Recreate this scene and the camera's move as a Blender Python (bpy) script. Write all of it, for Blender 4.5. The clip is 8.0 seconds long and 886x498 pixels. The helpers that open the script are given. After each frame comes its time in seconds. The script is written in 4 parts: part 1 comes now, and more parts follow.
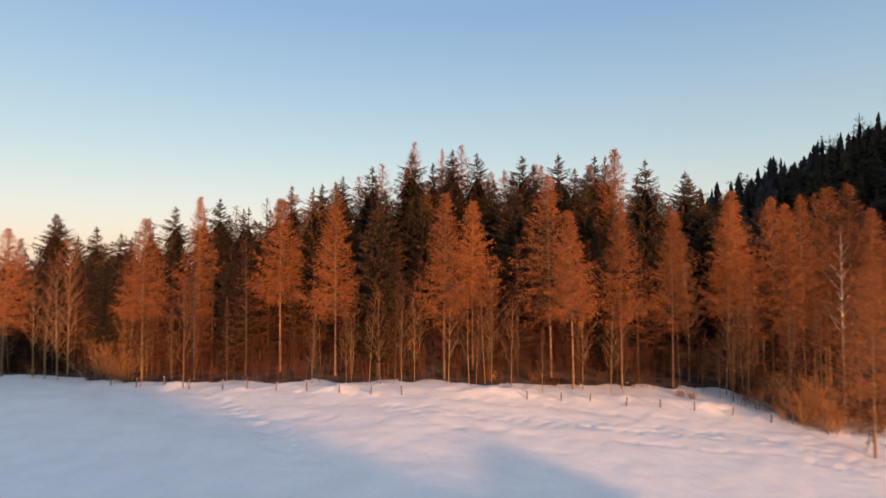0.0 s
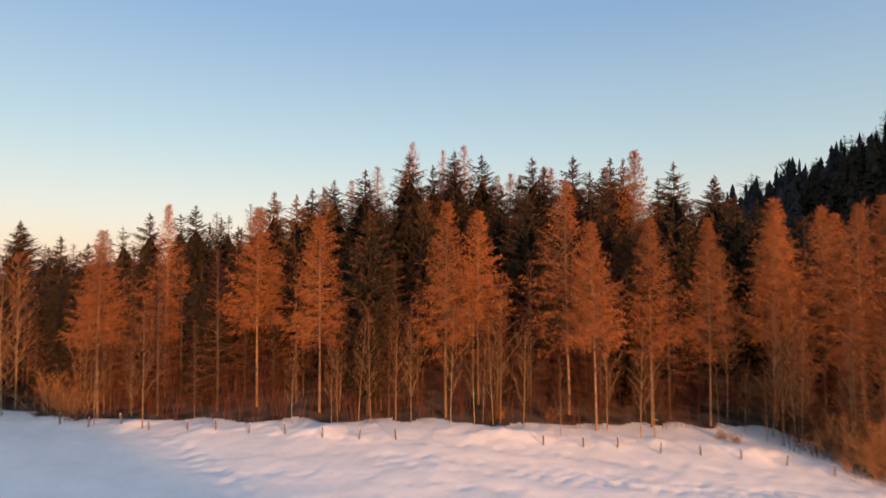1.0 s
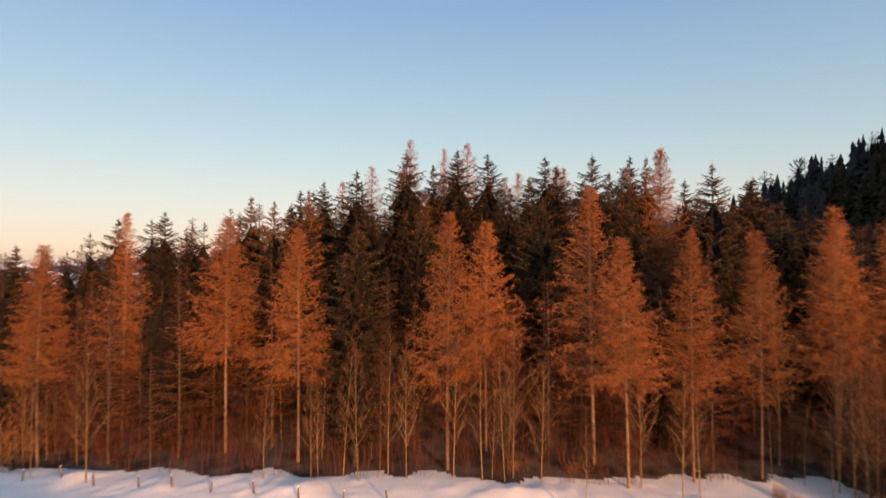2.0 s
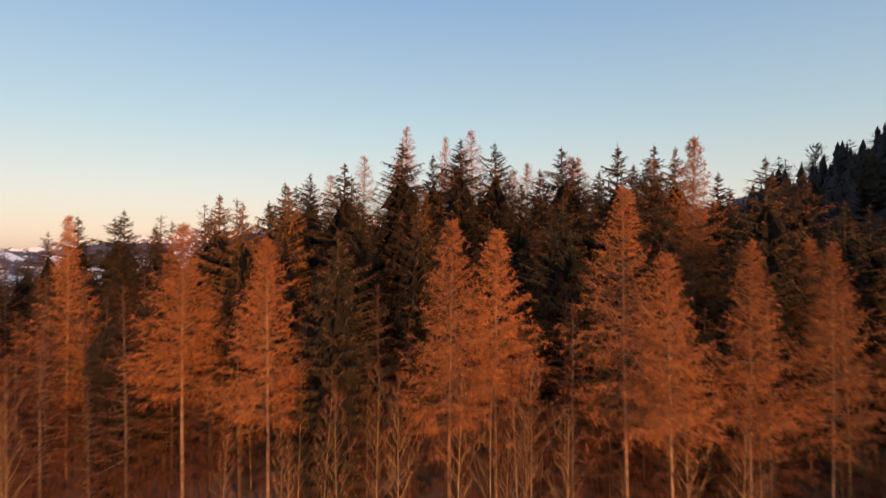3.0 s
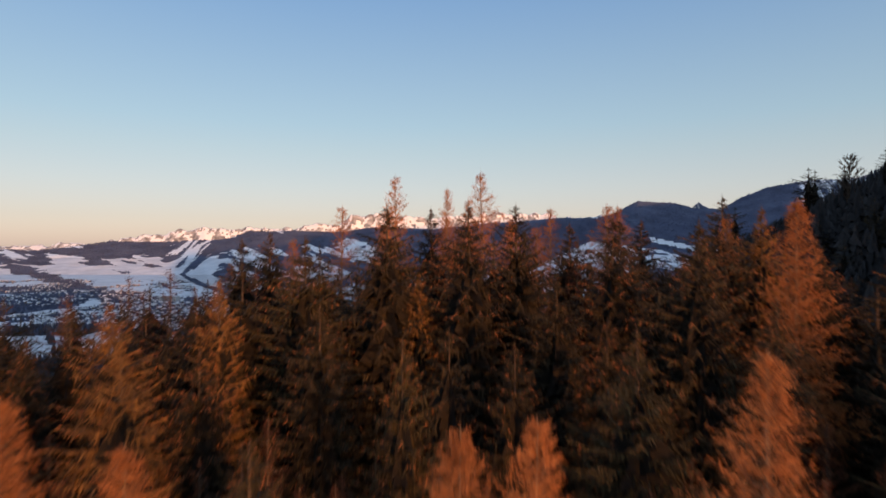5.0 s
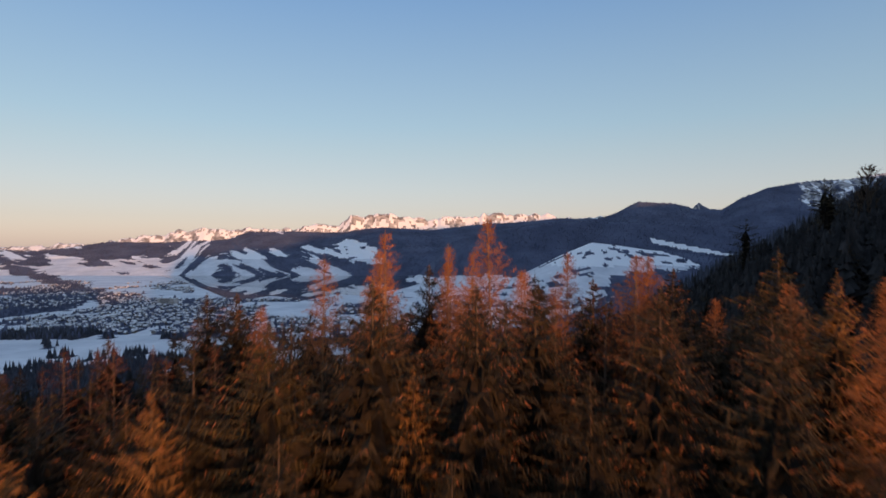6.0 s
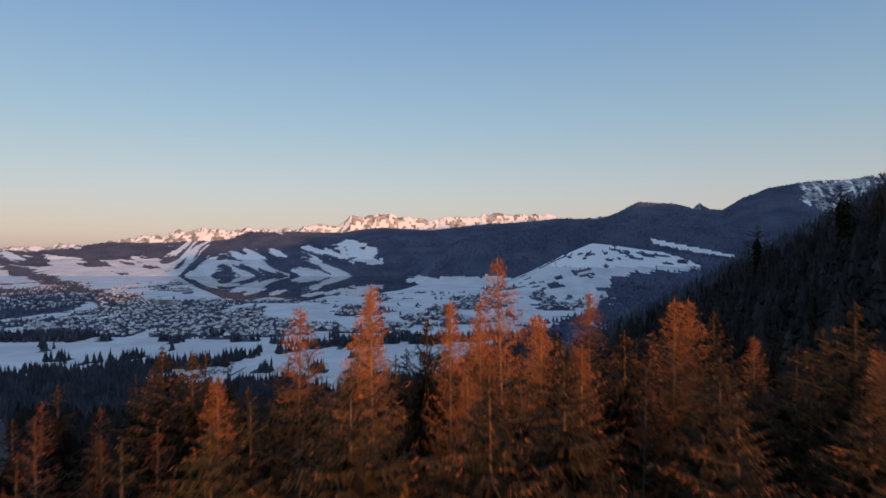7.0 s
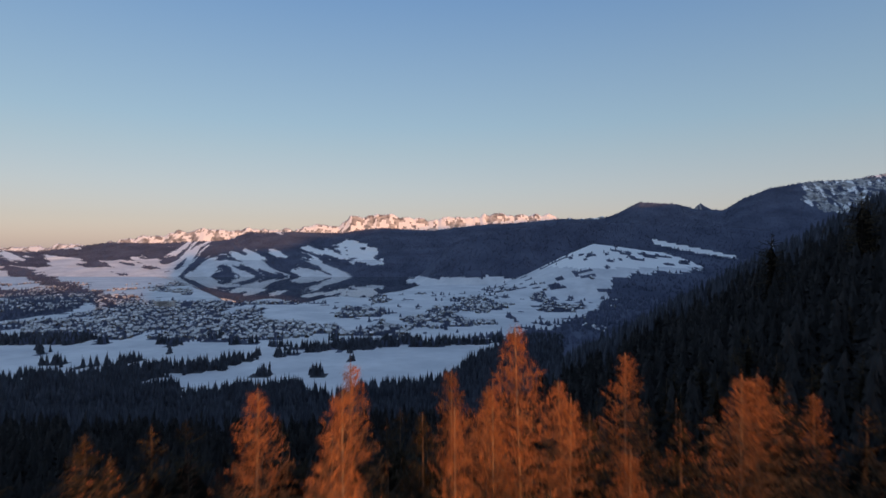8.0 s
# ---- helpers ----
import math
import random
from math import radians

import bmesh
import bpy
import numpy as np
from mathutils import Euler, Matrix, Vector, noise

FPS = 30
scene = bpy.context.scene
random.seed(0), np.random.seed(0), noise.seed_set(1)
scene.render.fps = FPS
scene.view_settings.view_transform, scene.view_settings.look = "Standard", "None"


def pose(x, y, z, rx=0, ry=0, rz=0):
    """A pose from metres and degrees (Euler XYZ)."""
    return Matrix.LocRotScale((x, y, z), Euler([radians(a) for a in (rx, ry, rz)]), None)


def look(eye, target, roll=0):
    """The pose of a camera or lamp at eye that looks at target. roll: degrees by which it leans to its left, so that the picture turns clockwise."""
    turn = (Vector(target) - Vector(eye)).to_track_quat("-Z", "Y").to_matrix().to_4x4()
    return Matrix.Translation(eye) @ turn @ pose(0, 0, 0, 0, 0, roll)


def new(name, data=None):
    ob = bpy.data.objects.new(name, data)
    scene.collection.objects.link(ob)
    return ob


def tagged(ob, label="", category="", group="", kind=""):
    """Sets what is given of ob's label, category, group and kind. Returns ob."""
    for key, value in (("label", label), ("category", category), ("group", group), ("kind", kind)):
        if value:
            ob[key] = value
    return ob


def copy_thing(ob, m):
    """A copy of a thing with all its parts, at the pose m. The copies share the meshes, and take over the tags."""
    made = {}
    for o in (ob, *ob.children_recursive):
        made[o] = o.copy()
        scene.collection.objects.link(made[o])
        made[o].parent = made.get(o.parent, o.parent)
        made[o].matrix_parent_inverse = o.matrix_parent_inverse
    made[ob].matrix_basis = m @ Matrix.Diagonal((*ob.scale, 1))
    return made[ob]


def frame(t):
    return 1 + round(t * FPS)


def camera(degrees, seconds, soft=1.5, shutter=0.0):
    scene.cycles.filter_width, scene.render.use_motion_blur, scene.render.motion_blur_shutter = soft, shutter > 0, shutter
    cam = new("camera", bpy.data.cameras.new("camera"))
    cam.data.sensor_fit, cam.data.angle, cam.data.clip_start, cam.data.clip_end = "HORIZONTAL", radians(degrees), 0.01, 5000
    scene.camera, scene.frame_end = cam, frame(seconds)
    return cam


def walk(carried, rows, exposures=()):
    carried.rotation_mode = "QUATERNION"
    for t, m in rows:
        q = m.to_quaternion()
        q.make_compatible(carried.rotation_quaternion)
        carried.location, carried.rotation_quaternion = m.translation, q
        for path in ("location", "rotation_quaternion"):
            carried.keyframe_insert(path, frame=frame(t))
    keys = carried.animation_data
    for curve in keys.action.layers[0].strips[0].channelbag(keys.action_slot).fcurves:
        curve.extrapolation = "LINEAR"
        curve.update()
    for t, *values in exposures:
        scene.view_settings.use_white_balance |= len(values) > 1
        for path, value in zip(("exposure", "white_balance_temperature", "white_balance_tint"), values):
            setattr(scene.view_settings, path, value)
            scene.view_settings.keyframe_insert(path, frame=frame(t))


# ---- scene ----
# ------------------------------------------------------------------ camera
cam = camera(73.0, 8.0, soft=1.6, shutter=1.0)
# seconds, x, y, z, pitch above level, yaw
PATH = [
    (0.0, 0.00, 0.00, 11.50, 2.17, -0.45),
    (0.5, 0.00, 4.12, 12.32, 2.19, -0.44),
    (1.0, 0.01, 8.17, 13.26, 2.22, -0.40),
    (1.5, 0.03, 12.23, 14.28, 2.25, -0.34),
    (3.0, 0.09, 24.75, 17.51, 0.26, -0.20),
    (3.5, 0.13, 28.59, 18.74, 0.17, -0.14),
    (4.0, 0.18, 32.85, 20.58, 0.08, -0.07),
    (4.5, 0.22, 36.80, 22.76, 0.02, -0.01),
    (5.0, 0.23, 41.20, 25.15, 0.00, 0.00),
    (6.3, 0.18, 52.30, 30.95, 0.00, -0.01),
    (7.0, 0.15, 57.85, 32.85, -0.01, 0.00),
    (7.5, 0.13, 62.05, 34.35, -0.02, 0.02),
    (8.0, 0.12, 66.96, 36.15, -0.02, 0.04),
]
EXPOSURES = [(0.0, 0.99, 7550, 19), (3.5, 0.92, 7450, 20), (4.5, 0.78, 6950, 18), (6.5, 0.57, 6560, 18), (8.0, 0.41, 6400, 18)]
walk(cam, [(t, pose(x, y, z, 90 + p, 0, w)) for t, x, y, z, p, w in PATH], EXPOSURES)

# ------------------------------------------------------------------ daylight
SUN_EL, SUN_AZ = radians(4.0), radians(28.0)  # azimuth: to the right of straight behind the first view
TO_SUN = Vector((math.sin(SUN_AZ) * math.cos(SUN_EL), -math.cos(SUN_AZ) * math.cos(SUN_EL), math.sin(SUN_EL)))
world = bpy.data.worlds.new("winter_sky")
scene.world = world
world.use_nodes = True
wn, wl = world.node_tree.nodes, world.node_tree.links
sky = wn.new("ShaderNodeTexSky")
sky.sky_type, sky.sun_disc = "NISHITA", False
sky.sun_elevation, sky.sun_rotation = SUN_EL, math.pi - SUN_AZ
sky.altitude, sky.air_density, sky.dust_density, sky.ozone_density = 1000, 0.7, 2.6, 0.6
# the winter haze: rosy towards the horizon, clear blue overhead, alike all round
way = wn.new("ShaderNodeTexCoord")
split = wn.new("ShaderNodeSeparateXYZ")
haze = wn.new("ShaderNodeValToRGB")
stops = haze.color_ramp.elements
stops[0].position, stops[0].color = 0.0, (0.45, 0.355, 0.45, 1)
stops[1].position, stops[1].color = 0.42, (0.295, 0.38, 0.425, 1)
for at, tone in ((0.05, (0.36, 0.30, 0.32, 1)), (0.16, (0.345, 0.34, 0.315, 1))):
    stop = stops.new(at)
    stop.color = tone
tint = wn.new("ShaderNodeMix")
tint.data_type, tint.blend_type = "RGBA", "MULTIPLY"
tint.inputs["Factor"].default_value = 1.0
wl.new(way.outputs["Generated"], split.inputs[0])
wl.new(split.outputs["Z"], haze.inputs["Fac"])
wl.new(sky.outputs[0], tint.inputs["A"])
wl.new(haze.outputs["Color"], tint.inputs["B"])
# the haze evens out the sky from side to side
even = wn.new("ShaderNodeMix")
even.data_type = "RGBA"
even.inputs["Factor"].default_value = 0.65
veil = wn.new("ShaderNodeValToRGB")
stops = veil.color_ramp.elements
stops[0].position, stops[0].color = 0.0, (0.98, 0.84, 0.74, 1)
stops[1].position, stops[1].color = 1.0, (0.54, 0.69, 0.90, 1)
for at, tone in ((0.04, (0.93, 0.90, 0.80, 1)), (0.10, (0.80, 0.92, 0.92, 1)), (0.2, (0.55, 0.84, 1.0, 1)), (0.4, (0.28, 0.55, 0.94, 1))):
    stop = stops.new(at)
    stop.color = tone
wl.new(split.outputs["Z"], veil.inputs["Fac"])
wl.new(tint.outputs["Result"], even.inputs["A"])
wl.new(veil.outputs["Color"], even.inputs["B"])
wl.new(even.outputs["Result"], wn["Background"].inputs[0])
wn["Background"].inputs[1].default_value = 0.43
sun = new("sun", bpy.data.lights.new("sun", "SUN"))
sun.data.energy, sun.data.angle, sun.data.color = 2.85, radians(0.9), (1.0, 0.45, 0.15)
sun.matrix_world = look(TO_SUN * 50, (0, 0, 0))


# ------------------------------------------------------------------ materials
def material(name, low, high, scale=3.0, rough=0.85, bump=0.0, bump_scale=20.0, vary=0.0, fine=0.0, fine_scale=40.0, island=0.0):
    """Two colours mixed by noise at one scale, speckled at a finer one, varied from object to object."""
    m = bpy.data.materials.new(name)
    m.use_nodes = True
    n, l = m.node_tree.nodes, m.node_tree.links
    b = n["Principled BSDF"]
    b.inputs["Roughness"].default_value = rough
    b.inputs["Specular IOR Level"].default_value = 0.25
    geo = n.new("ShaderNodeNewGeometry")
    tex = n.new("ShaderNodeTexNoise")
    tex.inputs["Scale"].default_value, tex.inputs["Detail"].default_value = scale, 4
    l.new(geo.outputs["Position"], tex.inputs["Vector"])
    ramp = n.new("ShaderNodeValToRGB")
    ramp.color_ramp.elements[0].position, ramp.color_ramp.elements[1].position = 0.35, 0.65
    ramp.color_ramp.elements[0].color, ramp.color_ramp.elements[1].color = (*low, 1), (*high, 1)
    l.new(tex.outputs["Fac"], ramp.inputs["Fac"])
    colour = ramp.outputs["Color"]

    def scaled(colour, source, amount):
        lo = n.new("ShaderNodeMapRange")
        lo.inputs["To Min"].default_value, lo.inputs["To Max"].default_value = 1 - amount, 1 + amount
        l.new(source, lo.inputs["Value"])
        hsv = n.new("ShaderNodeHueSaturation")
        l.new(lo.outputs["Result"], hsv.inputs["Value"])
        l.new(colour, hsv.inputs["Color"])
        return hsv.outputs["Color"]

    if vary:
        colour = scaled(colour, n.new("ShaderNodeObjectInfo").outputs["Random"], vary)
    if island:
        colour = scaled(colour, geo.outputs["Random Per Island"], island)
    if fine:
        speck = n.new("ShaderNodeTexNoise")
        speck.inputs["Scale"].default_value, speck.inputs["Detail"].default_value = fine_scale, 3
        l.new(geo.outputs["Position"], speck.inputs["Vector"])
        colour = scaled(colour, speck.outputs["Fac"], fine)
    l.new(colour, b.inputs["Base Color"])
    if bump:
        rel = n.new("ShaderNodeTexNoise")
        rel.inputs["Scale"].default_value, rel.inputs["Detail"].default_value = bump_scale, 5
        l.new(geo.outputs["Position"], rel.inputs["Vector"])
        bm = n.new("ShaderNodeBump")
        bm.inputs["Strength"].default_value, bm.inputs["Distance"].default_value = 1.0, bump
        l.new(rel.outputs["Fac"], bm.inputs["Height"])
        l.new(bm.outputs["Normal"], b.inputs["Normal"])
    return m


SNOW = material("snow", (0.86, 0.87, 0.885), (0.93, 0.93, 0.94), 0.35, 0.6, 0.05, 1.6, fine=0.05, fine_scale=6)
# forest litter, darkened further for the shade under the trees
SHADED_LITTER = material("shaded_litter_on_snow", (0.05, 0.034, 0.026), (0.17, 0.14, 0.12), 0.5, 0.95, 0.05, 6, fine=0.4, fine_scale=12)
# far floor: distance haze is put into this lightened, bluish base
WOOD_FLOOR = material("far_hazed_floor", (0.064, 0.077, 0.126), (0.102, 0.120, 0.184), 0.006, 0.95, fine=0.2, fine_scale=0.05)
# darker, blotchier snow for the low open ground
VALLEY_SNOW = material("valley_snow", (0.60, 0.62, 0.66), (0.76, 0.77, 0.80), 0.012, 0.8, fine=0.12, fine_scale=0.06)
# near copy, as dark as the shaded floor, without the far haze
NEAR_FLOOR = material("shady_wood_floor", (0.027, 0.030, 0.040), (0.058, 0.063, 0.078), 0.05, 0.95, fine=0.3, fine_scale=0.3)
# rock lightened, with distance haze put into its colour
ROCK = material("rock_and_snow", (0.17, 0.165, 0.17), (0.55, 0.55, 0.56), 0.03, 0.9, fine=0.3, fine_scale=0.1)
WATER = material("lake_water", (0.02, 0.03, 0.045), (0.03, 0.045, 0.06), 0.004, 0.012)
WATER.node_tree.nodes["Principled BSDF"].inputs["Specular IOR Level"].default_value = 0.5
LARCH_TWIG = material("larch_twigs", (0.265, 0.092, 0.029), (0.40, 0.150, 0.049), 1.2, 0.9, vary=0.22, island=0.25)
LARCH_BARK = material("larch_bark", (0.18, 0.108, 0.064), (0.30, 0.19, 0.115), 4, 0.9, 0.02, 14, vary=0.2, fine=0.3)
SPRUCE_NEEDLE = material("spruce_needles", (0.018, 0.0135, 0.007), (0.044, 0.029, 0.012), 1.0, 0.8, vary=0.3, island=0.4)
OLIVE_NEEDLE = material("olive_needles", (0.026, 0.020, 0.008), (0.062, 0.042, 0.014), 1.0, 0.8, vary=0.2, island=0.4)
# golden base stands in for low sunlight on the needles
SUNLIT_NEEDLE = material("sunlit_needles", (0.098, 0.048, 0.015), (0.190, 0.096, 0.028), 1.0, 0.8, vary=0.2, island=0.4)
# cones and dry tips; the orange also stands in for sunlit branch ends
SPRUCE_CONE = material("cones_dry_and_sunlit_tips", (0.17, 0.062, 0.026), (0.27, 0.10, 0.04), 2.0, 0.85, island=0.3)
# near-black colour for the inner shade of spruce crowns
SHADE_CORE = material("inner_shade_core", (0.008, 0.006, 0.005), (0.018, 0.013, 0.009), 3.0, 0.95, fine=0.3)
SPRUCE_BARK = material("spruce_bark", (0.05, 0.033, 0.023), (0.11, 0.075, 0.052), 4, 0.9, 0.02, 14, vary=0.2, fine=0.3)
PALE_BARK = material("pale_bark", (0.17, 0.105, 0.052), (0.30, 0.20, 0.10), 3, 0.85, 0.015, 16, vary=0.2, fine=0.3)
BIRCH_BARK = material("birch_bark", (0.16, 0.12, 0.09), (0.50, 0.44, 0.36), 3, 0.8, 0.01, 16, fine=0.3)
# twigs darkened to stand in for the shade at the wood's foot
DARK_TWIG = material("bare_twigs", (0.070, 0.024, 0.013), (0.125, 0.044, 0.021), 1.2, 0.9, vary=0.25, island=0.25)
# lighter twig copy for tall bare trees, brightened to look sunlit
RUST_TWIG = material("sunlit_rusty_twigs", (0.145, 0.056, 0.026), (0.25, 0.098, 0.043), 1.2, 0.9, vary=0.25, island=0.25)
# bush twigs, with sunlight put into a still brighter base colour
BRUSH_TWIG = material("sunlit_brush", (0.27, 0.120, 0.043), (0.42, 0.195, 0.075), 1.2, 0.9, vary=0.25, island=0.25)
POST_WOOD = material("weathered_post", (0.09, 0.07, 0.055), (0.19, 0.15, 0.12), 9, 0.9, 0.01, 30, vary=0.25, fine=0.3)


# ------------------------------------------------------------------ mesh tools
class Shell:
    """Collects points and faces for one mesh."""

    def __init__(self):
        self.v, self.f, self.s = [], [], []

    def tube(self, line, radii, sides=6, slot=0):
        first = len(self.v)
        for k, (p, r) in enumerate(zip(line, radii)):
            a, b = line[max(k - 1, 0)], line[min(k + 1, len(line) - 1)]
            way = (b - a).normalized()
            side = way.orthogonal().normalized()
            other = way.cross(side)
            for j in range(sides):
                w = 2 * math.pi * j / sides
                self.v.append(p + r * (math.cos(w) * side + math.sin(w) * other))
        for k in range(len(line) - 1):
            for j in range(sides):
                a, b = first + k * sides + j, first + k * sides + (j + 1) % sides
                self.f.append((a, b, b + sides, a + sides))
                self.s.append(slot)
        self.f.append(tuple(range(first + sides - 1, first - 1, -1)))
        self.f.append(tuple(range(first + (len(line) - 1) * sides, first + len(line) * sides)))
        self.s += [slot, slot]

    def spike(self, p, way, width, thick=None, slot=0):
        """A slim three-sided needle from p along way."""
        up = Vector((0, 0, 1)) if abs(way.z) < 0.9 * way.length else Vector((1, 0, 0))
        side = way.cross(up).normalized() * width
        other = side.cross(way).normalized() * (thick or width)
        k = len(self.v)
        self.v += [p + side, p - side, p + other, p + way]
        self.f += [(k, k + 1, k + 3), (k + 1, k + 2, k + 3), (k + 2, k, k + 3)]
        self.s += [slot] * 3

    def mesh(self, name, *mats):
        me = bpy.data.meshes.new(name)
        me.from_pydata([tuple(p) for p in self.v], [], self.f)
        for m in mats:
            me.materials.append(m)
        me.polygons.foreach_set("material_index", np.array(self.s, dtype=np.int32))
        me.update()
        return me


def part(name, me, parent, label=""):
    ob = new(name, me)
    ob.parent = parent
    return tagged(ob, label)


def smooth(a, b, v):
    t = np.clip((v - a) / (b - a), 0, 1)
    return t * t * (3 - 2 * t)


# ------------------------------------------------------------------ lie of the land
VALLEY = -114.0
REACH = 0.806  # scale of the valley's plan
LATTICE = np.random.RandomState(7).rand(256, 256)


def fog_noise(x, y):
    """Smooth value noise, 0 to 1, on arrays."""
    xi, yi = np.floor(x).astype(int), np.floor(y).astype(int)
    fx, fy = x - xi, y - yi
    fx, fy = fx * fx * (3 - 2 * fx), fy * fy * (3 - 2 * fy)
    g = lambda i, j: LATTICE[(xi + i) % 256, (yi + j) % 256]
    return (g(0, 0) * (1 - fx) + g(1, 0) * fx) * (1 - fy) + (g(0, 1) * (1 - fx) + g(1, 1) * fx) * fy


def fractal(x, y, octaves=4):
    total, gain, norm = 0.0, 1.0, 0.0
    for k in range(octaves):
        total = total + gain * fog_noise(x * 2 ** k + 17.3 * k, y * 2 ** k + 5.1 * k)
        norm += gain
        gain *= 0.5
    return total / norm


def edge(x):
    """Where the wood begins."""
    return 57.5 + 0.0046 * np.clip(x, -120, 0) ** 2 - 0.0025 * np.clip(x, 0, 25) ** 2 - 0.34 * np.clip(x - 25, 0, 18) ** 1.25


# far ridges, shaped to fit the camera's last view: bearing (x over distance) and height over distance
ALPS_B = [-0.78, -0.56, -0.49, -0.475, -0.43, -0.36, -0.25, -0.21, -0.175, -0.155, -0.127, -0.09, -0.05, -0.02, 0.015, 0.06, 0.09, 0.13, 0.17, 0.21, 0.25, 0.28, 0.40, 0.43, 0.46, 0.8]
ALPS_H = [0.002, 0.008, 0.023, 0.022, 0.031, 0.034, 0.032, 0.043, 0.040, 0.053, 0.058, 0.055, 0.055, 0.048, 0.052, 0.055, 0.061, 0.057, 0.055, 0.050, 0.054, 0.048, 0.05, 0.077, 0.06, 0.05]
RIDGE_B = [-0.9, -0.74, -0.68, -0.56, -0.45, -0.36, -0.32, -0.25, -0.17, -0.10, -0.02, 0.05, 0.11, 0.20, 0.26, 0.29, 0.327, 0.383, 0.43, 0.468, 0.50, 0.544, 0.61, 0.68, 0.74, 0.9]
RIDGE_H = [-0.004, -0.002, -0.006, 0.010, 0.010, 0.015, 0.027, 0.029, 0.027, 0.034, 0.029, 0.037, 0.042, 0.050, 0.048, 0.058, 0.078, 0.076, 0.065, 0.065, 0.084, 0.102, 0.112, 0.116, 0.125, 0.15]
SPUR_B = [-0.06, -0.05, -0.02, 0.015, 0.05, 0.11, 0.20, 0.26, 0.40, 0.55]
SPUR_H = [-0.08, -0.055, -0.026, 0.008, 0.021, 0.033, 0.042, 0.045, 0.040, 0.03]
SLOPE_B = [0.05, 0.07, 0.14, 0.20, 0.25, 0.29, 0.345, 0.42, 0.49, 0.60]
SLOPE_H = [-0.09, -0.071, -0.043, -0.013, 0.008, 0.004, -0.004, -0.011, -0.018, -0.02]


def land(x, y):
    """Height of the ground, without the small bumps."""
    x, y = np.asarray(x, float), np.asarray(y, float)
    # the meadow and the crest under the wood
    z = -0.10 * np.clip(57 - y, 0, 45) + 0.03 * np.clip(y - 57, 0, 10) - 0.045 * np.clip(x, 0, 40)
    z = z + 5.5 * np.exp(-(((x - 6) / 34) ** 2 + ((y - 90) / 22) ** 2))
    z = z - 3.5 * smooth(-18, -75, x) * smooth(60, 95, y)
    z = z - 0.5 * smooth(-8, -30, x) * smooth(30, 55, y) * smooth(110, 80, y)
    # down to the valley
    z = z - np.minimum(0.235 * np.clip(y - 112, 0, None), 155)
    # the wooded hill beside it
    hill = 0.51 * np.clip(x - 15, 0, None)
    # its front edge swings out of view on the right, to shade these trees
    z = z + np.minimum(hill, 330) * smooth(95, 175, y + 0.9 * np.clip(x - 62, 0, 150)) * (1 - smooth(560, 760, y) * (1 - smooth(0.5, 0.8, x / np.maximum(y, 1))))
    z = np.maximum(z, VALLEY)
    d = np.maximum(y - 67, 1.0)
    b = x / d
    # an unseen mountain added beyond the view's right edge, to shade the valley
    e = x - (0.82 * d + 130)
    wall = np.interp(d, [0, 300, 700, 1200, 2600, 3300, 4300], [300, 330, 500, 560, 600, 720, 720])
    z = np.maximum(z, VALLEY + np.minimum(np.clip(2.2 * e, 0, None), wall) * smooth(0, 80, y) * (1 - smooth(4300, 4800, y)))
    rough = (fractal(x / 210, y / 210, 5) - 0.5)
    crag = (fractal(x / 90 + 40, y / 150, 5) - 0.5)
    for bs, hs, foot, crest, amount in ((SLOPE_B, SLOPE_H, 1810, 2300, 12), (SPUR_B, SPUR_H, 2480, 2900, 30), (RIDGE_B, RIDGE_H, 3215, 4350, 60), (ALPS_B, ALPS_H, 4520, 4790, 90)):
        top = 36 + np.interp(b, bs, hs) * crest
        if crest > 4500:
            top = top + 15 * (np.abs(2 * fog_noise(b * 34 + 3, b * 0) - 1) - 0.5) + 18 * (np.abs(2 * fog_noise(b * 61 + 9, b * 0) - 1) - 0.5) + 16 * (np.abs(2 * fog_noise(b * 90 + 3, b * 0) - 1) - 0.5)
        rise = np.clip((d - foot) / (crest - foot), 0, 1)
        fall = smooth(crest + 450, crest + 20, d)
        bumpy = amount * (crag if crest > 4500 else rough) * smooth(0.0, 0.35, rise)
        inside = (b > bs[0]) & (b < bs[-1])
        z = np.where(inside, np.maximum(z, VALLEY + (np.maximum(top - VALLEY, 0) * (rise ** 0.9) + bumpy * (0.4 + 0.6 * (1 - rise))) * fall), z)
    # an unseen rise added behind the camera; its outline shades the meadow, valley and hill
    ca, sa = math.cos(SUN_AZ), math.sin(SUN_AZ)
    q, p = x * ca + y * sa, y * ca - x * sa
    crest = np.interp(q, [-400, -300, -45, -30, 78, 92, 110, 400, 520], [0, 76.3, 76.3, 0, 0, 58.3, 105.3, 105.3, 0])
    z = z + crest * np.exp(-((p + 150) / 60) ** 2)
    crest = np.interp(q, [-60, -40, -11, 1, 15, 17, 19.2, 21.5, 24, 26.5, 29.5, 45, 60], [0, 23, 22, 17, 13.2, 12.4, 10.8, 12.7, 13.5, 12.7, 9.8, 1, 0])
    z = z + crest * np.exp(-((p + 75) / 26) ** 2)
    return z


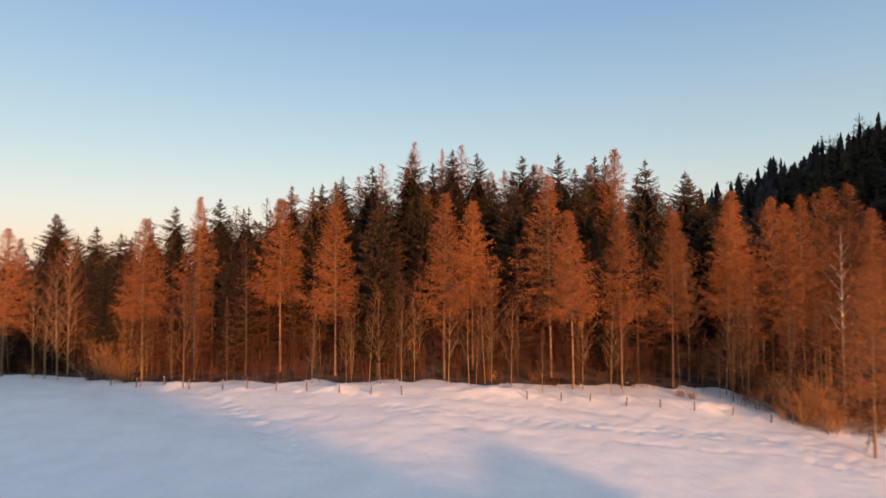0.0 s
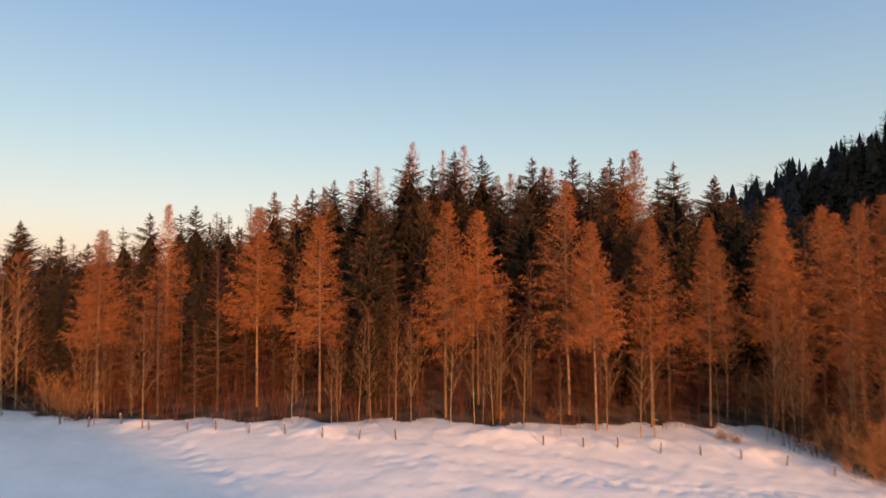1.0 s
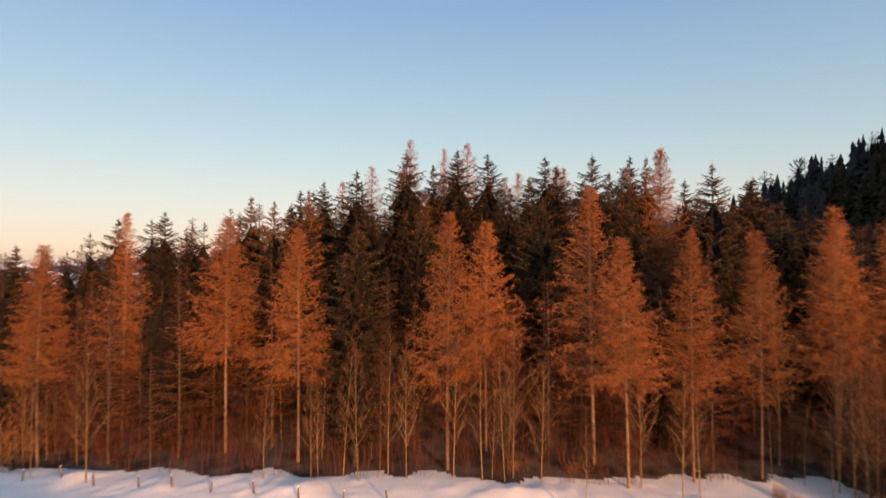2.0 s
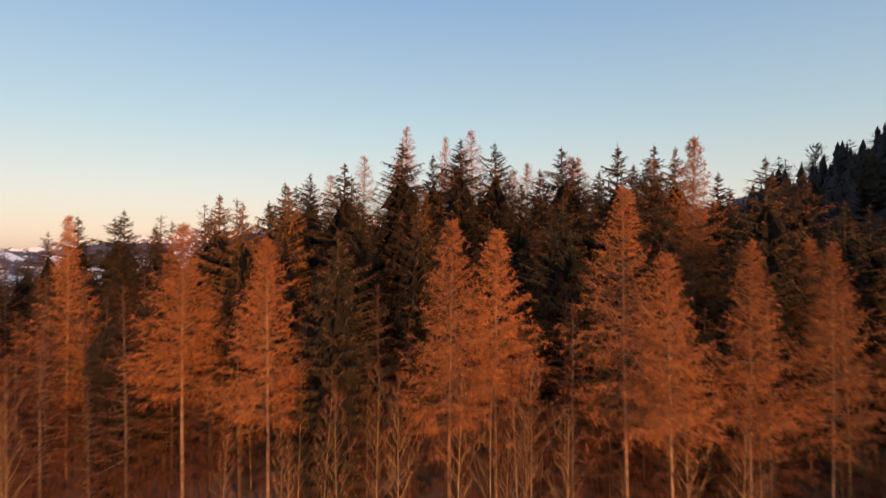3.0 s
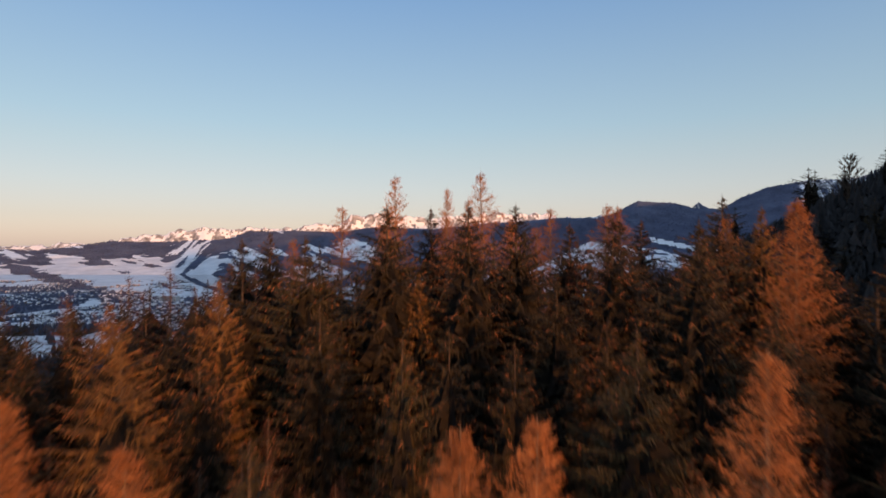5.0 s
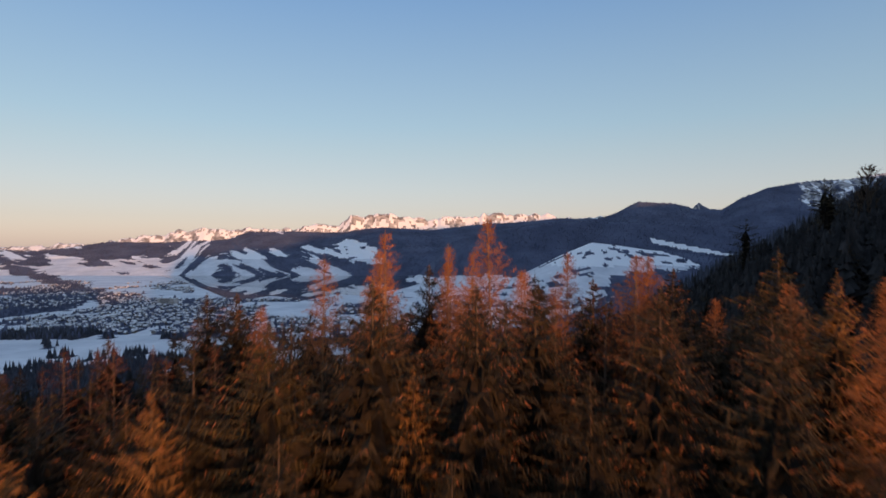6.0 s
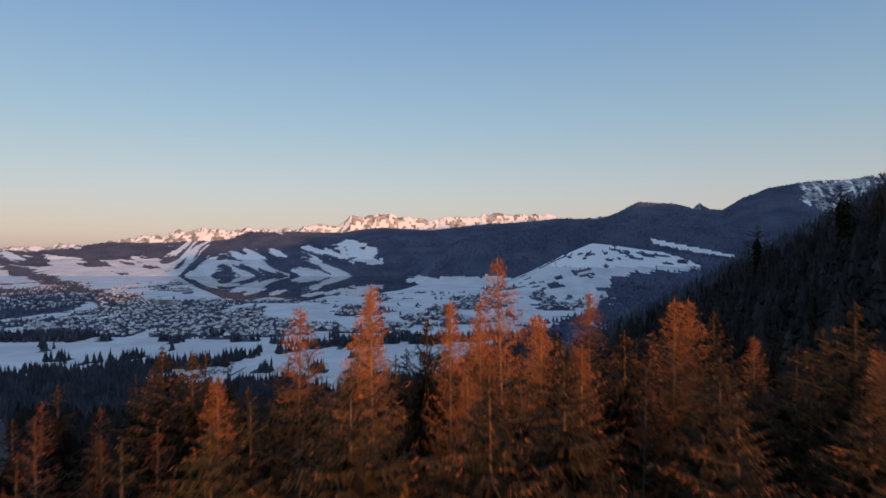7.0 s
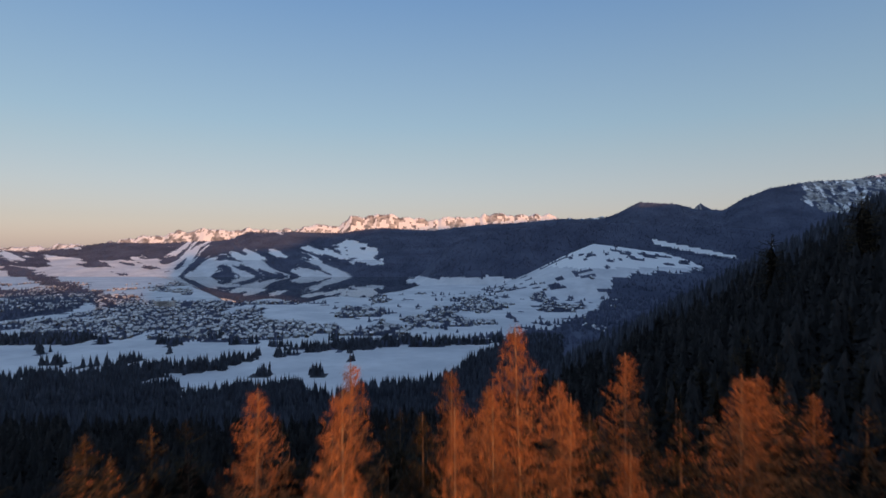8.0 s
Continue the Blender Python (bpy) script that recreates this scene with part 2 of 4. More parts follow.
def snow_bumps(x, y):
    """Drifts, the bank along the wood and the trodden tracks."""
    near = smooth(260, 120, np.abs(x)) * smooth(240, 130, np.abs(y - 40))
    z = 0.26 * (fractal(x / 9, y / 9, 4) - 0.5) + 0.12 * (fractal(x / 1.3 + 9, y / 1.3, 3) - 0.5)
    off = y - edge(x)
    bank = np.exp(-((off + 0.4) / 1.5) ** 2) * (0.03 + 0.95 * np.clip(fractal(x / 2.2, y / 2.6 + 31, 3) - 0.42, 0, 1))
    z = z + bank + 0.5 * smooth(2, 9, off) * (fractal(x / 2.4, y / 2.4 + 77, 3) - 0.5)
    # a trail of footprints to the wood and the worn track along it
    trail = np.abs(x + 19.5 - 0.78 * (55 - y) + 0.8 * np.sin(y * 0.35))
    worn = np.abs(off + 6.0 + 0.06 * x + 0.5 * np.sin(x * 0.13))
    pits = np.clip(fog_noise(x * 2.6, y * 2.6) - 0.45, 0, 1) * 0.42
    fine = np.clip(fog_noise(x * 3.7 + 8, y * 3.7) - 0.45, 0, 1) * 0.36
    z = z - pits * smooth(2.2, 0.5, trail) * smooth(36, 44, y) * smooth(60, 56, y)
    z = z - fine * 0.9 * smooth(1.9, 0.5, worn) * smooth(-14, 0, x)
    z = z - pits * 0.55 * smooth(0.9, 0.2, np.abs(worn - 3.2)) * smooth(-30, -10, x)
    return z * near


def height(x, y):
    return land(x, y) + snow_bumps(np.asarray(x, float), np.asarray(y, float))


def on_ground(x, y):
    return float(height(np.array([x]), np.array([y]))[0])


# ------------------------------------------------------------------ where far woods grow
def crags(b, h):
    """Where the rock of the mountain beside the valley shows."""
    wave = fractal(b * 26 + 5, h * 60, 3) - 0.5
    return ((b > 0.605 + 0.08 * wave) & (h > 0.060 + 0.06 * wave + 0.25 * np.abs(b - 0.65))) | ((b > 0.70 + 0.03 * wave) & (np.abs(h - 0.092) < 0.011 + 0.01 * wave))


def woods(x, y):
    """1 where the land beyond the crest is wooded, 0 where it lies open."""
    d = np.maximum(y - 67, 1.0)
    b = x / d
    zz = land(x, y)
    h = (zz - 36) / d
    d = d / REACH
    n = fractal(x / 260 + 3, y / 260 + 8, 4)
    # the slope under the wood and the hill beside it
    line = np.interp(b, [-0.56, -0.46, -0.05, 0.0, 0.06, 0.2, 0.25, 0.285, 0.43, 0.48], [820, 770, 770, 800, 1040, 1480, 1750, 2430, 2600, 3400]) + 90 * (n - 0.5)
    m = fractal(x / 62 + 70, y / 62 + 20, 3)
    line = line + 150 * (m - 0.5)
    f = fractal(x / 30 + 11, y / 30 + 50, 2)
    w = (d < line) & (zz > VALLEY - 1)
    for cb, cd, rb, rd in ((-0.32, 625, 0.05, 22), (-0.085, 640, 0.02, 24), (-0.72, 610, 0.014, 70)):
        w &= ~(((b - cb) / rb) ** 2 + ((d - cd) / rd) ** 2 < 1)
    # belts between the fields
    belt = np.interp(b, [-0.8, -0.46, -0.315, -0.174, 0.02, 0.1], [800, 890, 1020, 1140, 1180, 1190]) + 40 * (n - 0.5)
    w |= (np.abs(d - belt) < 95 * (m - 0.18)) & (b < 0.1) & (f > 0.30)
    w |= (f > np.where(b > -0.15, 0.74, 0.78)) & (d > np.where(b > -0.15, 1180, 870)) & (d < 2500) & (b < 0.3)
    w |= (n + 0.3 * (m - 0.5) > 0.47 + 0.45 * smooth(-0.66, -0.5, b)) & (d > 1120 + 60 * m) & (d < 2700) & (b < -0.40)
    # a wooded strip slanting down to the town
    w |= (np.abs(h + 0.036 + 0.36 * (b + 0.71)) < 0.004 + 0.022 * (m - 0.3)) & (b < -0.53) & (d > 1700)
    # the spur, the open slope and the ridges
    w |= (d > 3080 + 90 * n) & (d < 3960) & (b > -0.055) & (h > -0.060 + 0.026 * fractal(b * 60 + h * 90, h * 14, 3)) & (b < 0.6)
    w |= (d > 2150) & (d < 3000) & (b > 0.06) & (f + 0.4 * (m - 0.5) > 0.68)
    streak = fractal(b * 22 + 40, h * 105 + b * (16 + 24 * smooth(-0.47, -0.36, b)), 4)
    thr = np.interp(b, [-0.8, -0.45, -0.30, -0.15, -0.02, 0.05], [0.43, 0.47, 0.50, 0.56, 0.66, 0.74])
    thr = thr + 0.16 * smooth(-0.012, 0.016, h) * smooth(-0.46, -0.36, b) - 0.08 * smooth(-0.03, -0.04, h) + 0.12 * np.exp(-((h - 0.006) / 0.006) ** 2) * smooth(-0.36, -0.5, b)
    wob = 0.9 + 1.6 * (fractal(b * 34 + 5, h * 120, 3) - 0.5)
    crest_wood = (((b + 0.545 - 1.2 * h) / 0.10) ** 2 + ((h + 0.004) / 0.015) ** 2 < wob) | (((b + 0.305) / 0.085) ** 2 + ((h - 0.012) / 0.015) ** 2 < wob)
    far = (d >= 3960) & (d < 5580)
    w |= far & ((streak < thr) | crest_wood)
    w &= ~(((b + 0.14 + 0.6 * (h + 0.01)) / 0.03) ** 2 + ((h + 0.008) / 0.02) ** 2 < 3.2 * fractal(b * 60, h * 160, 3) - 0.7)
    w |= (b > 0.33) & (b < 0.55) & (h > -0.002 - 0.36 * (b - 0.36) + 0.008 * (f - 0.5)) & (d > 2150)
    w &= ~((np.abs(h - 0.011 + 0.2 * (b - 0.355)) < 0.004) & (b > 0.35) & (b < 0.49) & (d > 3000))
    w &= ~(crags(b, h) & (d > 4200) & (fractal(b * 170 + h * 90, h * 70 - b * 50, 4) > 0.56))
    return w


def lake_shore(x, y):
    d = np.maximum(y - 67, 1.0)
    b = x / d
    d = d / REACH
    near = 2150 + 420 * smooth(-0.25, -0.02, b) + 1100 * smooth(-0.08, 0.0, b) + 1900 * smooth(-0.36, -0.50, b) + 90 * np.sin(b * 60)
    return (d > near) & (d < 3985) & (b > -0.50) & (b < 0.0)


def settled(x, y):
    """Where houses stand, thick in the town and thin around it."""
    d = y - 67
    b = x / d
    d = d / REACH
    n = fractal(x / 100 + 9, y / 160 + 4, 3)
    town = (b > -0.58) & (b < -0.10) & (d > 1190 + 90 * smooth(-0.4, -0.15, b)) & (d < 2120 - 250 * smooth(-0.3, -0.1, b)) & (n > 0.30 + 0.22 * smooth(-0.35, -0.12, b))
    slopes = (b > -0.76) & (b < -0.42) & (d > 1300) & (d < 3300) & (n > 0.55)
    farms = (b > -0.12) & (b < 0.30) & (d > 1260) & (d < 2500) & (n > 0.63)
    return (town | slopes | farms) & ~lake_shore(x, y)


# ------------------------------------------------------------------ ground: one sheet to the horizon
def spaced(lo, hi, fine_lo, fine_hi, fine, coarse, grow):
    """Grid lines, fine in the middle, growing to the coarse step."""
    mid = list(np.arange(fine_lo, fine_hi, fine))
    out, step, p = [], fine, mid[-1]
    while p < hi:
        step = min(step * grow, coarse)
        p += step
        out.append(p)
    back, step, p = [], fine, mid[0]
    while p > lo:
        step = min(step * grow, coarse)
        p -= step
        back.append(p)
    return np.array(back[::-1] + mid + out)


GX = spaced(-3900, 3900, -42, 42, 0.34, 12.5, 1.09)
GY = spaced(-700, 1000, 26, 64, 0.28, 24, 1.10)
GY = np.concatenate([GY, np.arange(GY[-1] + 24, 2400, 24), np.arange(2412, 3260, 14), np.arange(3270, 4480, 10), np.arange(4490, 4900, 14), np.arange(4920, 5300, 60)])
gx, gy = np.meshgrid(GX, GY)
gz = height(gx, gy)
nx, ny = len(GX), len(GY)
ii = np.arange(nx * ny).reshape(ny, nx)
quads = np.stack([ii[:-1, :-1], ii[:-1, 1:], ii[1:, 1:], ii[1:, :-1]], -1).reshape(-1, 4)
cx, cy = ((gx[:-1, :-1] + gx[1:, 1:]) / 2).ravel(), ((gy[:-1, :-1] + gy[1:, 1:]) / 2).ravel()
slot = np.zeros(len(quads), np.int32)
# litter starts early, standing in for shade on snow between the first trunks
fringe = 4.0 * fractal(cx / 4, cy / 4, 3) + smooth(6, 30, cx) * (2.5 + 4.0 * fractal(cx / 3, cy / 3 + 40, 3))
in_wood = (cy > edge(cx) - 0.6 + fringe) & (cy < 125)
slot[(cy > 400) & (land(cx, cy) < -30)] = 5
slot[in_wood] = 1
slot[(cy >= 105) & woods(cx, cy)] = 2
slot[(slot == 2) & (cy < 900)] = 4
slot[settled(cx, cy) & (fractal(cx / 40, cy / 40, 2) > 0.45)] = 2
# rock spots placed by noise; they also stand in for the Alps' shading
steep = (cy > 4600) & (fractal(cx / 34, cy / 26, 3) > 0.51)
slot[steep] = 3
slot[(cy > 3500) & crags(cx / np.maximum(cy - 67, 1), (land(cx, cy) - 36) / np.maximum(cy - 67, 1)) & (cy < 4500) & (fractal(cx / 24, cy / 60, 3) > 0.47)] = 3
me = bpy.data.meshes.new("ground")
me.vertices.add(nx * ny)
me.vertices.foreach_set("co", np.stack([gx, gy, gz], -1).astype(np.float32).ravel())
me.loops.add(4 * len(quads))
me.loops.foreach_set("vertex_index", quads.astype(np.int32).ravel())
me.polygons.add(len(quads))
me.polygons.foreach_set("loop_start", np.arange(0, 4 * len(quads), 4, dtype=np.int32))
for m in (SNOW, SHADED_LITTER, WOOD_FLOOR, ROCK, NEAR_FLOOR, VALLEY_SNOW):
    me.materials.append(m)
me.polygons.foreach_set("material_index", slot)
me.polygons.foreach_set("use_smooth", np.ones(len(quads), bool))
me.update(calc_edges=True)
me.validate()
ground = tagged(new("ground", me), "snow-covered meadow, wooded slopes, valley and mountains", "ground", kind="structure")

# the lake: one flat sheet in the valley
lk = Shell()
lb = np.linspace(-0.50, -0.001, 60)
for b in lb:
    near = 2150 + 420 * smooth(-0.25, -0.02, b) + 1100 * smooth(-0.08, 0.0, b) + 1900 * smooth(-0.36, -0.50, b) + 90 * np.sin(b * 60)
    lk.v += [Vector((b * near * REACH, 67 + near * REACH, VALLEY + 0.6)), Vector((b * 3245, 67 + 3245, VALLEY + 0.6))]
for k in range(len(lb) - 1):
    lk.f.append((2 * k, 2 * k + 2, 2 * k + 3, 2 * k + 1))
    lk.s.append(0)
tagged(new("water", lk.mesh("water", WATER)), "still dark lake mirroring the snowy hills", "lake", kind="structure")


# ------------------------------------------------------------------ trees
def line_of(p, way, length, steps, bend, wobble, rng):
    """A bent line from p, which turns by bend (a vector) along its way."""
    out, d = [p.copy()], way.normalized()
    for k in range(steps):
        d = (d + bend / steps + Vector((rng.uniform(-1, 1), rng.uniform(-1, 1), rng.uniform(-1, 1))) * wobble).normalized()
        out.append(out[-1] + d * length / steps)
    return out


def trunk_line(h, rng, sway=0.012, steps=9):
    ax, ay, ph = rng.uniform(-1, 1), rng.uniform(-1, 1), rng.uniform(0, 6)
    return [Vector((sway * h * ax * math.sin(ph + 3 * t), sway * h * ay * math.sin(2 * ph + 2.4 * t), h * t)) - Vector((sway * h * ax * math.sin(ph), sway * h * ay * math.sin(2 * ph), 0)) for t in [k / steps for k in range(steps + 1)]]


def along(line, t):
    k = min(int(t * (len(line) - 1)), len(line) - 2)
    u = t * (len(line) - 1) - k
    return line[k].lerp(line[k + 1], u)


def larch_meshes(seed, h=19.0, spread=3.4, low=0.36, count=300, dense=106, thick=1.45, rise=0.0, twigs=None, full=0.74, airy=0.0):
    """A bare larch: a straight stem, sweeping boughs with upturned ends and hanging twigs."""
    rng = random.Random(seed)
    axis = trunk_line(h, rng)
    tr = Shell()
    tr.tube([p - Vector((0, 0, 0.5)) if k == 0 else p for k, p in enumerate(axis)], [0.128 * (1 - 0.9 * (k / 9) ** 0.9) + 0.012 for k in range(10)], 7)
    cr = Shell()
    heavy = [rng.uniform(0, 6.28) for k in range(6)]
    for k in range(count):
        t = low + (0.985 - low) * ((k + rng.random()) / count) ** 0.95
        u = (t - low) / (1 - low)
        if rng.random() < airy * (u - 0.6) / 0.4:
            continue
        sheer = 1 - airy * max(0.0, (u - 0.5) / 0.5) * 0.6
        w = k * 2.39996 + rng.uniform(-0.5, 0.5)
        # some sides carry longer boughs than others, changing up the stem
        side = 1 + 0.16 * math.cos(w - heavy[int(u * 5.99)]) + 0.10 * math.sin(u * 38 + seed)
        reach = (spread * (1 - u) ** full + 0.10) * min(1.0, u / 0.09 + 0.62) * side
        length = reach * rng.uniform(0.62, 1.12) * (1.18 if rng.random() < 0.12 else 1.0)
        body = min(reach / spread, 1.1)
        way = Vector((math.cos(w), math.sin(w), -0.18 + 0.80 * u ** 1.4 + rise + rng.uniform(-0.38, 0.38)))
        line = line_of(along(axis, t), way, length, 4, Vector((0, 0, 0.55 - 0.3 * u)), 0.12, rng)
        cr.tube(line, [0.022 * (1 - 0.8 * j / 4) * (0.35 + 0.65 * body) for j in range(5)], 3, 1)
        across = way.cross(Vector((0, 0, 1))).normalized()
        lets = max(3, int((10 if count < 200 else 7.2) * body + 0.5))
        for j in range(lets):
            s = 0.22 + 0.76 * (j + rng.random()) / lets
            q = along(line, s)
            hand = 1 if j % 2 else -1
            out = (way.normalized() * rng.uniform(0.4, 1.0) + across * hand * rng.uniform(0.3, 1.0) + Vector((0, 0, rng.uniform(-0.5, 0.4)))).normalized()
            span = (0.22 + 0.34 * length * (1.2 - s)) * rng.uniform(0.7, 1.2)
            cr.spike(q, out * span, 0.010)
            for i in range(max(2, int(dense * (0.35 + 0.65 * body) * sheer / 9 + 0.5))):
                f = rng.uniform(0.05, 1.0)
                twig = out * 0.5 + Vector((rng.uniform(-1, 1), rng.uniform(-1, 1), rng.uniform(-1.0, 0.7)))
                cr.spike(q + out * span * f, twig.normalized() * rng.uniform(0.16, 0.50) * (0.55 + 0.45 * body), rng.uniform(0.009, 0.016) * thick * sheer)
        for i in range(int(dense * 0.10 * sheer)):
            twig = way * 0.4 + Vector((rng.uniform(-1, 1), rng.uniform(-1, 1), rng.uniform(-0.8, 0.8)))
            cr.spike(along(line, rng.random()), twig.normalized() * rng.uniform(0.2, 0.45), 0.010 * thick)
    # dead snags on the bare stem
    for k in range(16):
        t = rng.uniform(0.08, low)
        w = rng.uniform(0, 6.28)
        cr.spike(along(axis, t), Vector((math.cos(w), math.sin(w), -0.2)) * rng.uniform(0.4, 1.5), 0.012, slot=1)
    # boughs below the crown, in darker twigs to imitate its shade, thinning out downwards
    for k in range(34):
        t = low * (1 - 0.72 * rng.random() ** 1.6)
        w = rng.uniform(0, 6.28)
        way = Vector((math.cos(w), math.sin(w), rng.uniform(-0.5, 0.1)))
        line = line_of(along(axis, t), way, spread * rng.uniform(0.3, 0.75), 3, Vector((0, 0, 0.3)), 0.14, rng)
        cr.tube(line, [0.014, 0.011, 0.008, 0.004], 3, 2)
        for i in range(int(dense * 0.22)):
            twig = way * 0.5 + Vector((rng.uniform(-1, 1), rng.uniform(-1, 1), rng.uniform(-0.9, 0.5)))
            cr.spike(along(line, rng.uniform(0.2, 1)), twig.normalized() * rng.uniform(0.2, 0.7), 0.011 * thick, slot=2)
    cr.spike(along(axis, 0.96), Vector((0, 0, 0.06 * h)), 0.025, slot=1)
    # inner larches take dark spruce bark, standing in for shade on the stem
    return tr.mesh("larch_trunk", SPRUCE_BARK if twigs else LARCH_BARK), cr.mesh("larch_crown", twigs or LARCH_TWIG, LARCH_BARK, DARK_TWIG)


def spruce_meshes(seed, h=22.0, spread=2.7, low=0.10, levels=54, each=7, tufts=24, dry=0.10, steep=0.50, broad=1.0, core=0.42, needles=None):
    """A spruce: uneven whorls of drooping boughs with upturned tips and hanging branchlets."""
    rng = random.Random(seed)
    axis = trunk_line(h, rng, 0.004)
    tr = Shell()
    tr.tube([p - Vector((0, 0, 0.5)) if k == 0 else p for k, p in enumerate(axis)], [0.23 * (1 - 0.95 * k / 9) + 0.01 for k in range(10)], 7)
    cr = Shell()
    lop, phase = rng.uniform(0, 6.28), rng.uniform(0, 6.28)
    for k in range(levels):
        u = min(max((k + rng.uniform(-0.45, 0.45)) / (levels - 1), 0.0), 1.0)
        t = low + (0.985 - low) * u
        n = max(4, round(each * (1 - 0.35 * u)))
        turn = rng.uniform(0, 6.28)
        reach = min(steep * h * (0.985 - t) + 0.13, spread * (1.12 - 0.40 * u)) * min(1, 0.6 + 2.5 * u) * rng.uniform(0.80, 1.16)
        for j in range(n):
            if rng.random() < 0.10:
                continue
            w = turn + 2 * math.pi * (j + rng.uniform(-0.35, 0.35)) / n
            length = reach * rng.uniform(0.62, 1.12) * (1 + 0.14 * math.cos(w - lop - 2.5 * u)) * (1.3 if rng.random() < 0.08 else 1.0)
            way = Vector((math.cos(w), math.sin(w), -0.40 + 0.62 * u + rng.uniform(-0.12, 0.12)))
            line = line_of(along(axis, min(max(t + rng.uniform(-0.012, 0.012), 0), 0.99)), way, length, 3, Vector((0, 0, 0.55 - 0.15 * u)), 0.07, rng)
            fat = 0.35 + 0.65 * min(1, length / 1.5)
            cr.tube(line, [0.055 * fat, 0.05 * fat, 0.04 * fat, 0.012], 3)
            across = way.cross(Vector((0, 0, 1))).normalized()
            count = max(4, round(tufts * (0.4 + 0.6 * length / spread)))
            for i in range(count):
                s = 0.12 + 0.88 * (i + rng.random()) / count
                q = along(line, s)
                hand = 1 if i % 2 else -1
                tuft = way.normalized() * rng.uniform(0.2, 0.9) + across * hand * rng.uniform(0.2, 0.9) + Vector((0, 0, rng.uniform(-1.2, 0.05)))
                size = rng.uniform(0.30, 0.78) * (1.15 - 0.5 * s) * (0.35 + 0.65 * min(1, length / 1.8))
                # some tips take the cone orange, for cones and painted sunlit ends
                tip = rng.random() < dry * (0.2 + u) and s > 0.5
                cr.spike(q, tuft * size * (0.6 if tip else 1), broad * (0.032 if tip else 0.066) * (0.35 + size) * fat, 0.042 * broad, 1 if tip else 0)
    # dark cones added inside the crown, to block light and imitate its shade
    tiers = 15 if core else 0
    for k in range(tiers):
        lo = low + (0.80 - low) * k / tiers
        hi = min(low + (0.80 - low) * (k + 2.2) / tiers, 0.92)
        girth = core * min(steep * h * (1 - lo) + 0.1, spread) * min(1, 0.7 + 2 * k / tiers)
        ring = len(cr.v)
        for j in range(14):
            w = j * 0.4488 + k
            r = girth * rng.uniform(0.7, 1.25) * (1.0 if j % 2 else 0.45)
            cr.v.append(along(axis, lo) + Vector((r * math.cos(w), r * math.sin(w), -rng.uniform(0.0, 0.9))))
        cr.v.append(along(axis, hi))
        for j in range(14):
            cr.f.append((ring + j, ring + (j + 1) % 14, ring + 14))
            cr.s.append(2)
    cr.spike(along(axis, 0.955), Vector((0, 0, 0.06 * h)), 0.035)
    for j in range(9):
        w = j * 2.4 + phase
        cr.spike(along(axis, 0.955 + 0.0045 * j), Vector((math.cos(w), math.sin(w), 0.5)) * (0.55 - 0.045 * j), 0.035)
    return tr.mesh("spruce_trunk", SPRUCE_BARK), cr.mesh("spruce_crown", needles or SPRUCE_NEEDLE, SPRUCE_CONE, SHADE_CORE)


def broadleaf_meshes(seed, h=10.0, spread=0.30, limbs=28, twigs=32, fork=0.20, bark=None, twig=None, stem=0.085, thick=1.0):
    rng = random.Random(seed)
    axis = trunk_line(h, rng, 0.025)
    tr = Shell()
    tr.tube([p - Vector((0, 0, 0.4)) if k == 0 else p for k, p in enumerate(axis)], [stem * (1 - 0.92 * k / 9) + 0.006 for k in range(10)], 6)
    cr = Shell()
    for k in range(limbs):
        t = fork + (0.97 - fork) * (k + rng.random()) / limbs
        w = k * 2.39996 + rng.uniform(-0.6, 0.6)
        length = h * spread * (1.25 - t) * rng.uniform(0.6, 1.2)
        way = Vector((math.cos(w), math.sin(w), rng.uniform(0.6, 1.6)))
        limb = line_of(along(axis, t), way, length, 4, Vector((0, 0, 0.35)), 0.12, rng)
        cr.tube(limb, [stem * 0.42 * (1 - 0.85 * j / 4) * (1.15 - t) + 0.004 for j in range(5)], 3)
        for j in range(4):
            s = rng.uniform(0.25, 0.9)
            way2 = (limb[-1] - limb[0]).normalized() + Vector((rng.uniform(-1, 1), rng.uniform(-1, 1), rng.uniform(-0.2, 0.7)))
            small = line_of(along(limb, s), way2, length * rng.uniform(0.25, 0.5), 2, Vector((0, 0, 0.3)), 0.15, rng)
            cr.tube(small, [0.011 * thick, 0.008 * thick, 0.004 * thick], 3)
            for i in range(max(1, twigs // 5)):
                q = along(small, rng.random())
                cr.spike(q, (way2.normalized() * 0.7 + Vector((rng.uniform(-1, 1), rng.uniform(-1, 1), rng.uniform(-0.2, 0.9)))) * rng.uniform(0.18, 0.5), 0.008 * thick, slot=1)
        for i in range(twigs // 3):
            q = along(limb, rng.uniform(0.3, 1))
            cr.spike(q, (way.normalized() * 0.6 + Vector((rng.uniform(-1, 1), rng.uniform(-1, 1), rng.uniform(-0.1, 0.9)))) * rng.uniform(0.2, 0.6), 0.009 * thick, slot=1)
    return tr.mesh("bare_trunk", bark or PALE_BARK), cr.mesh("bare_crown", bark or PALE_BARK, twig or DARK_TWIG)


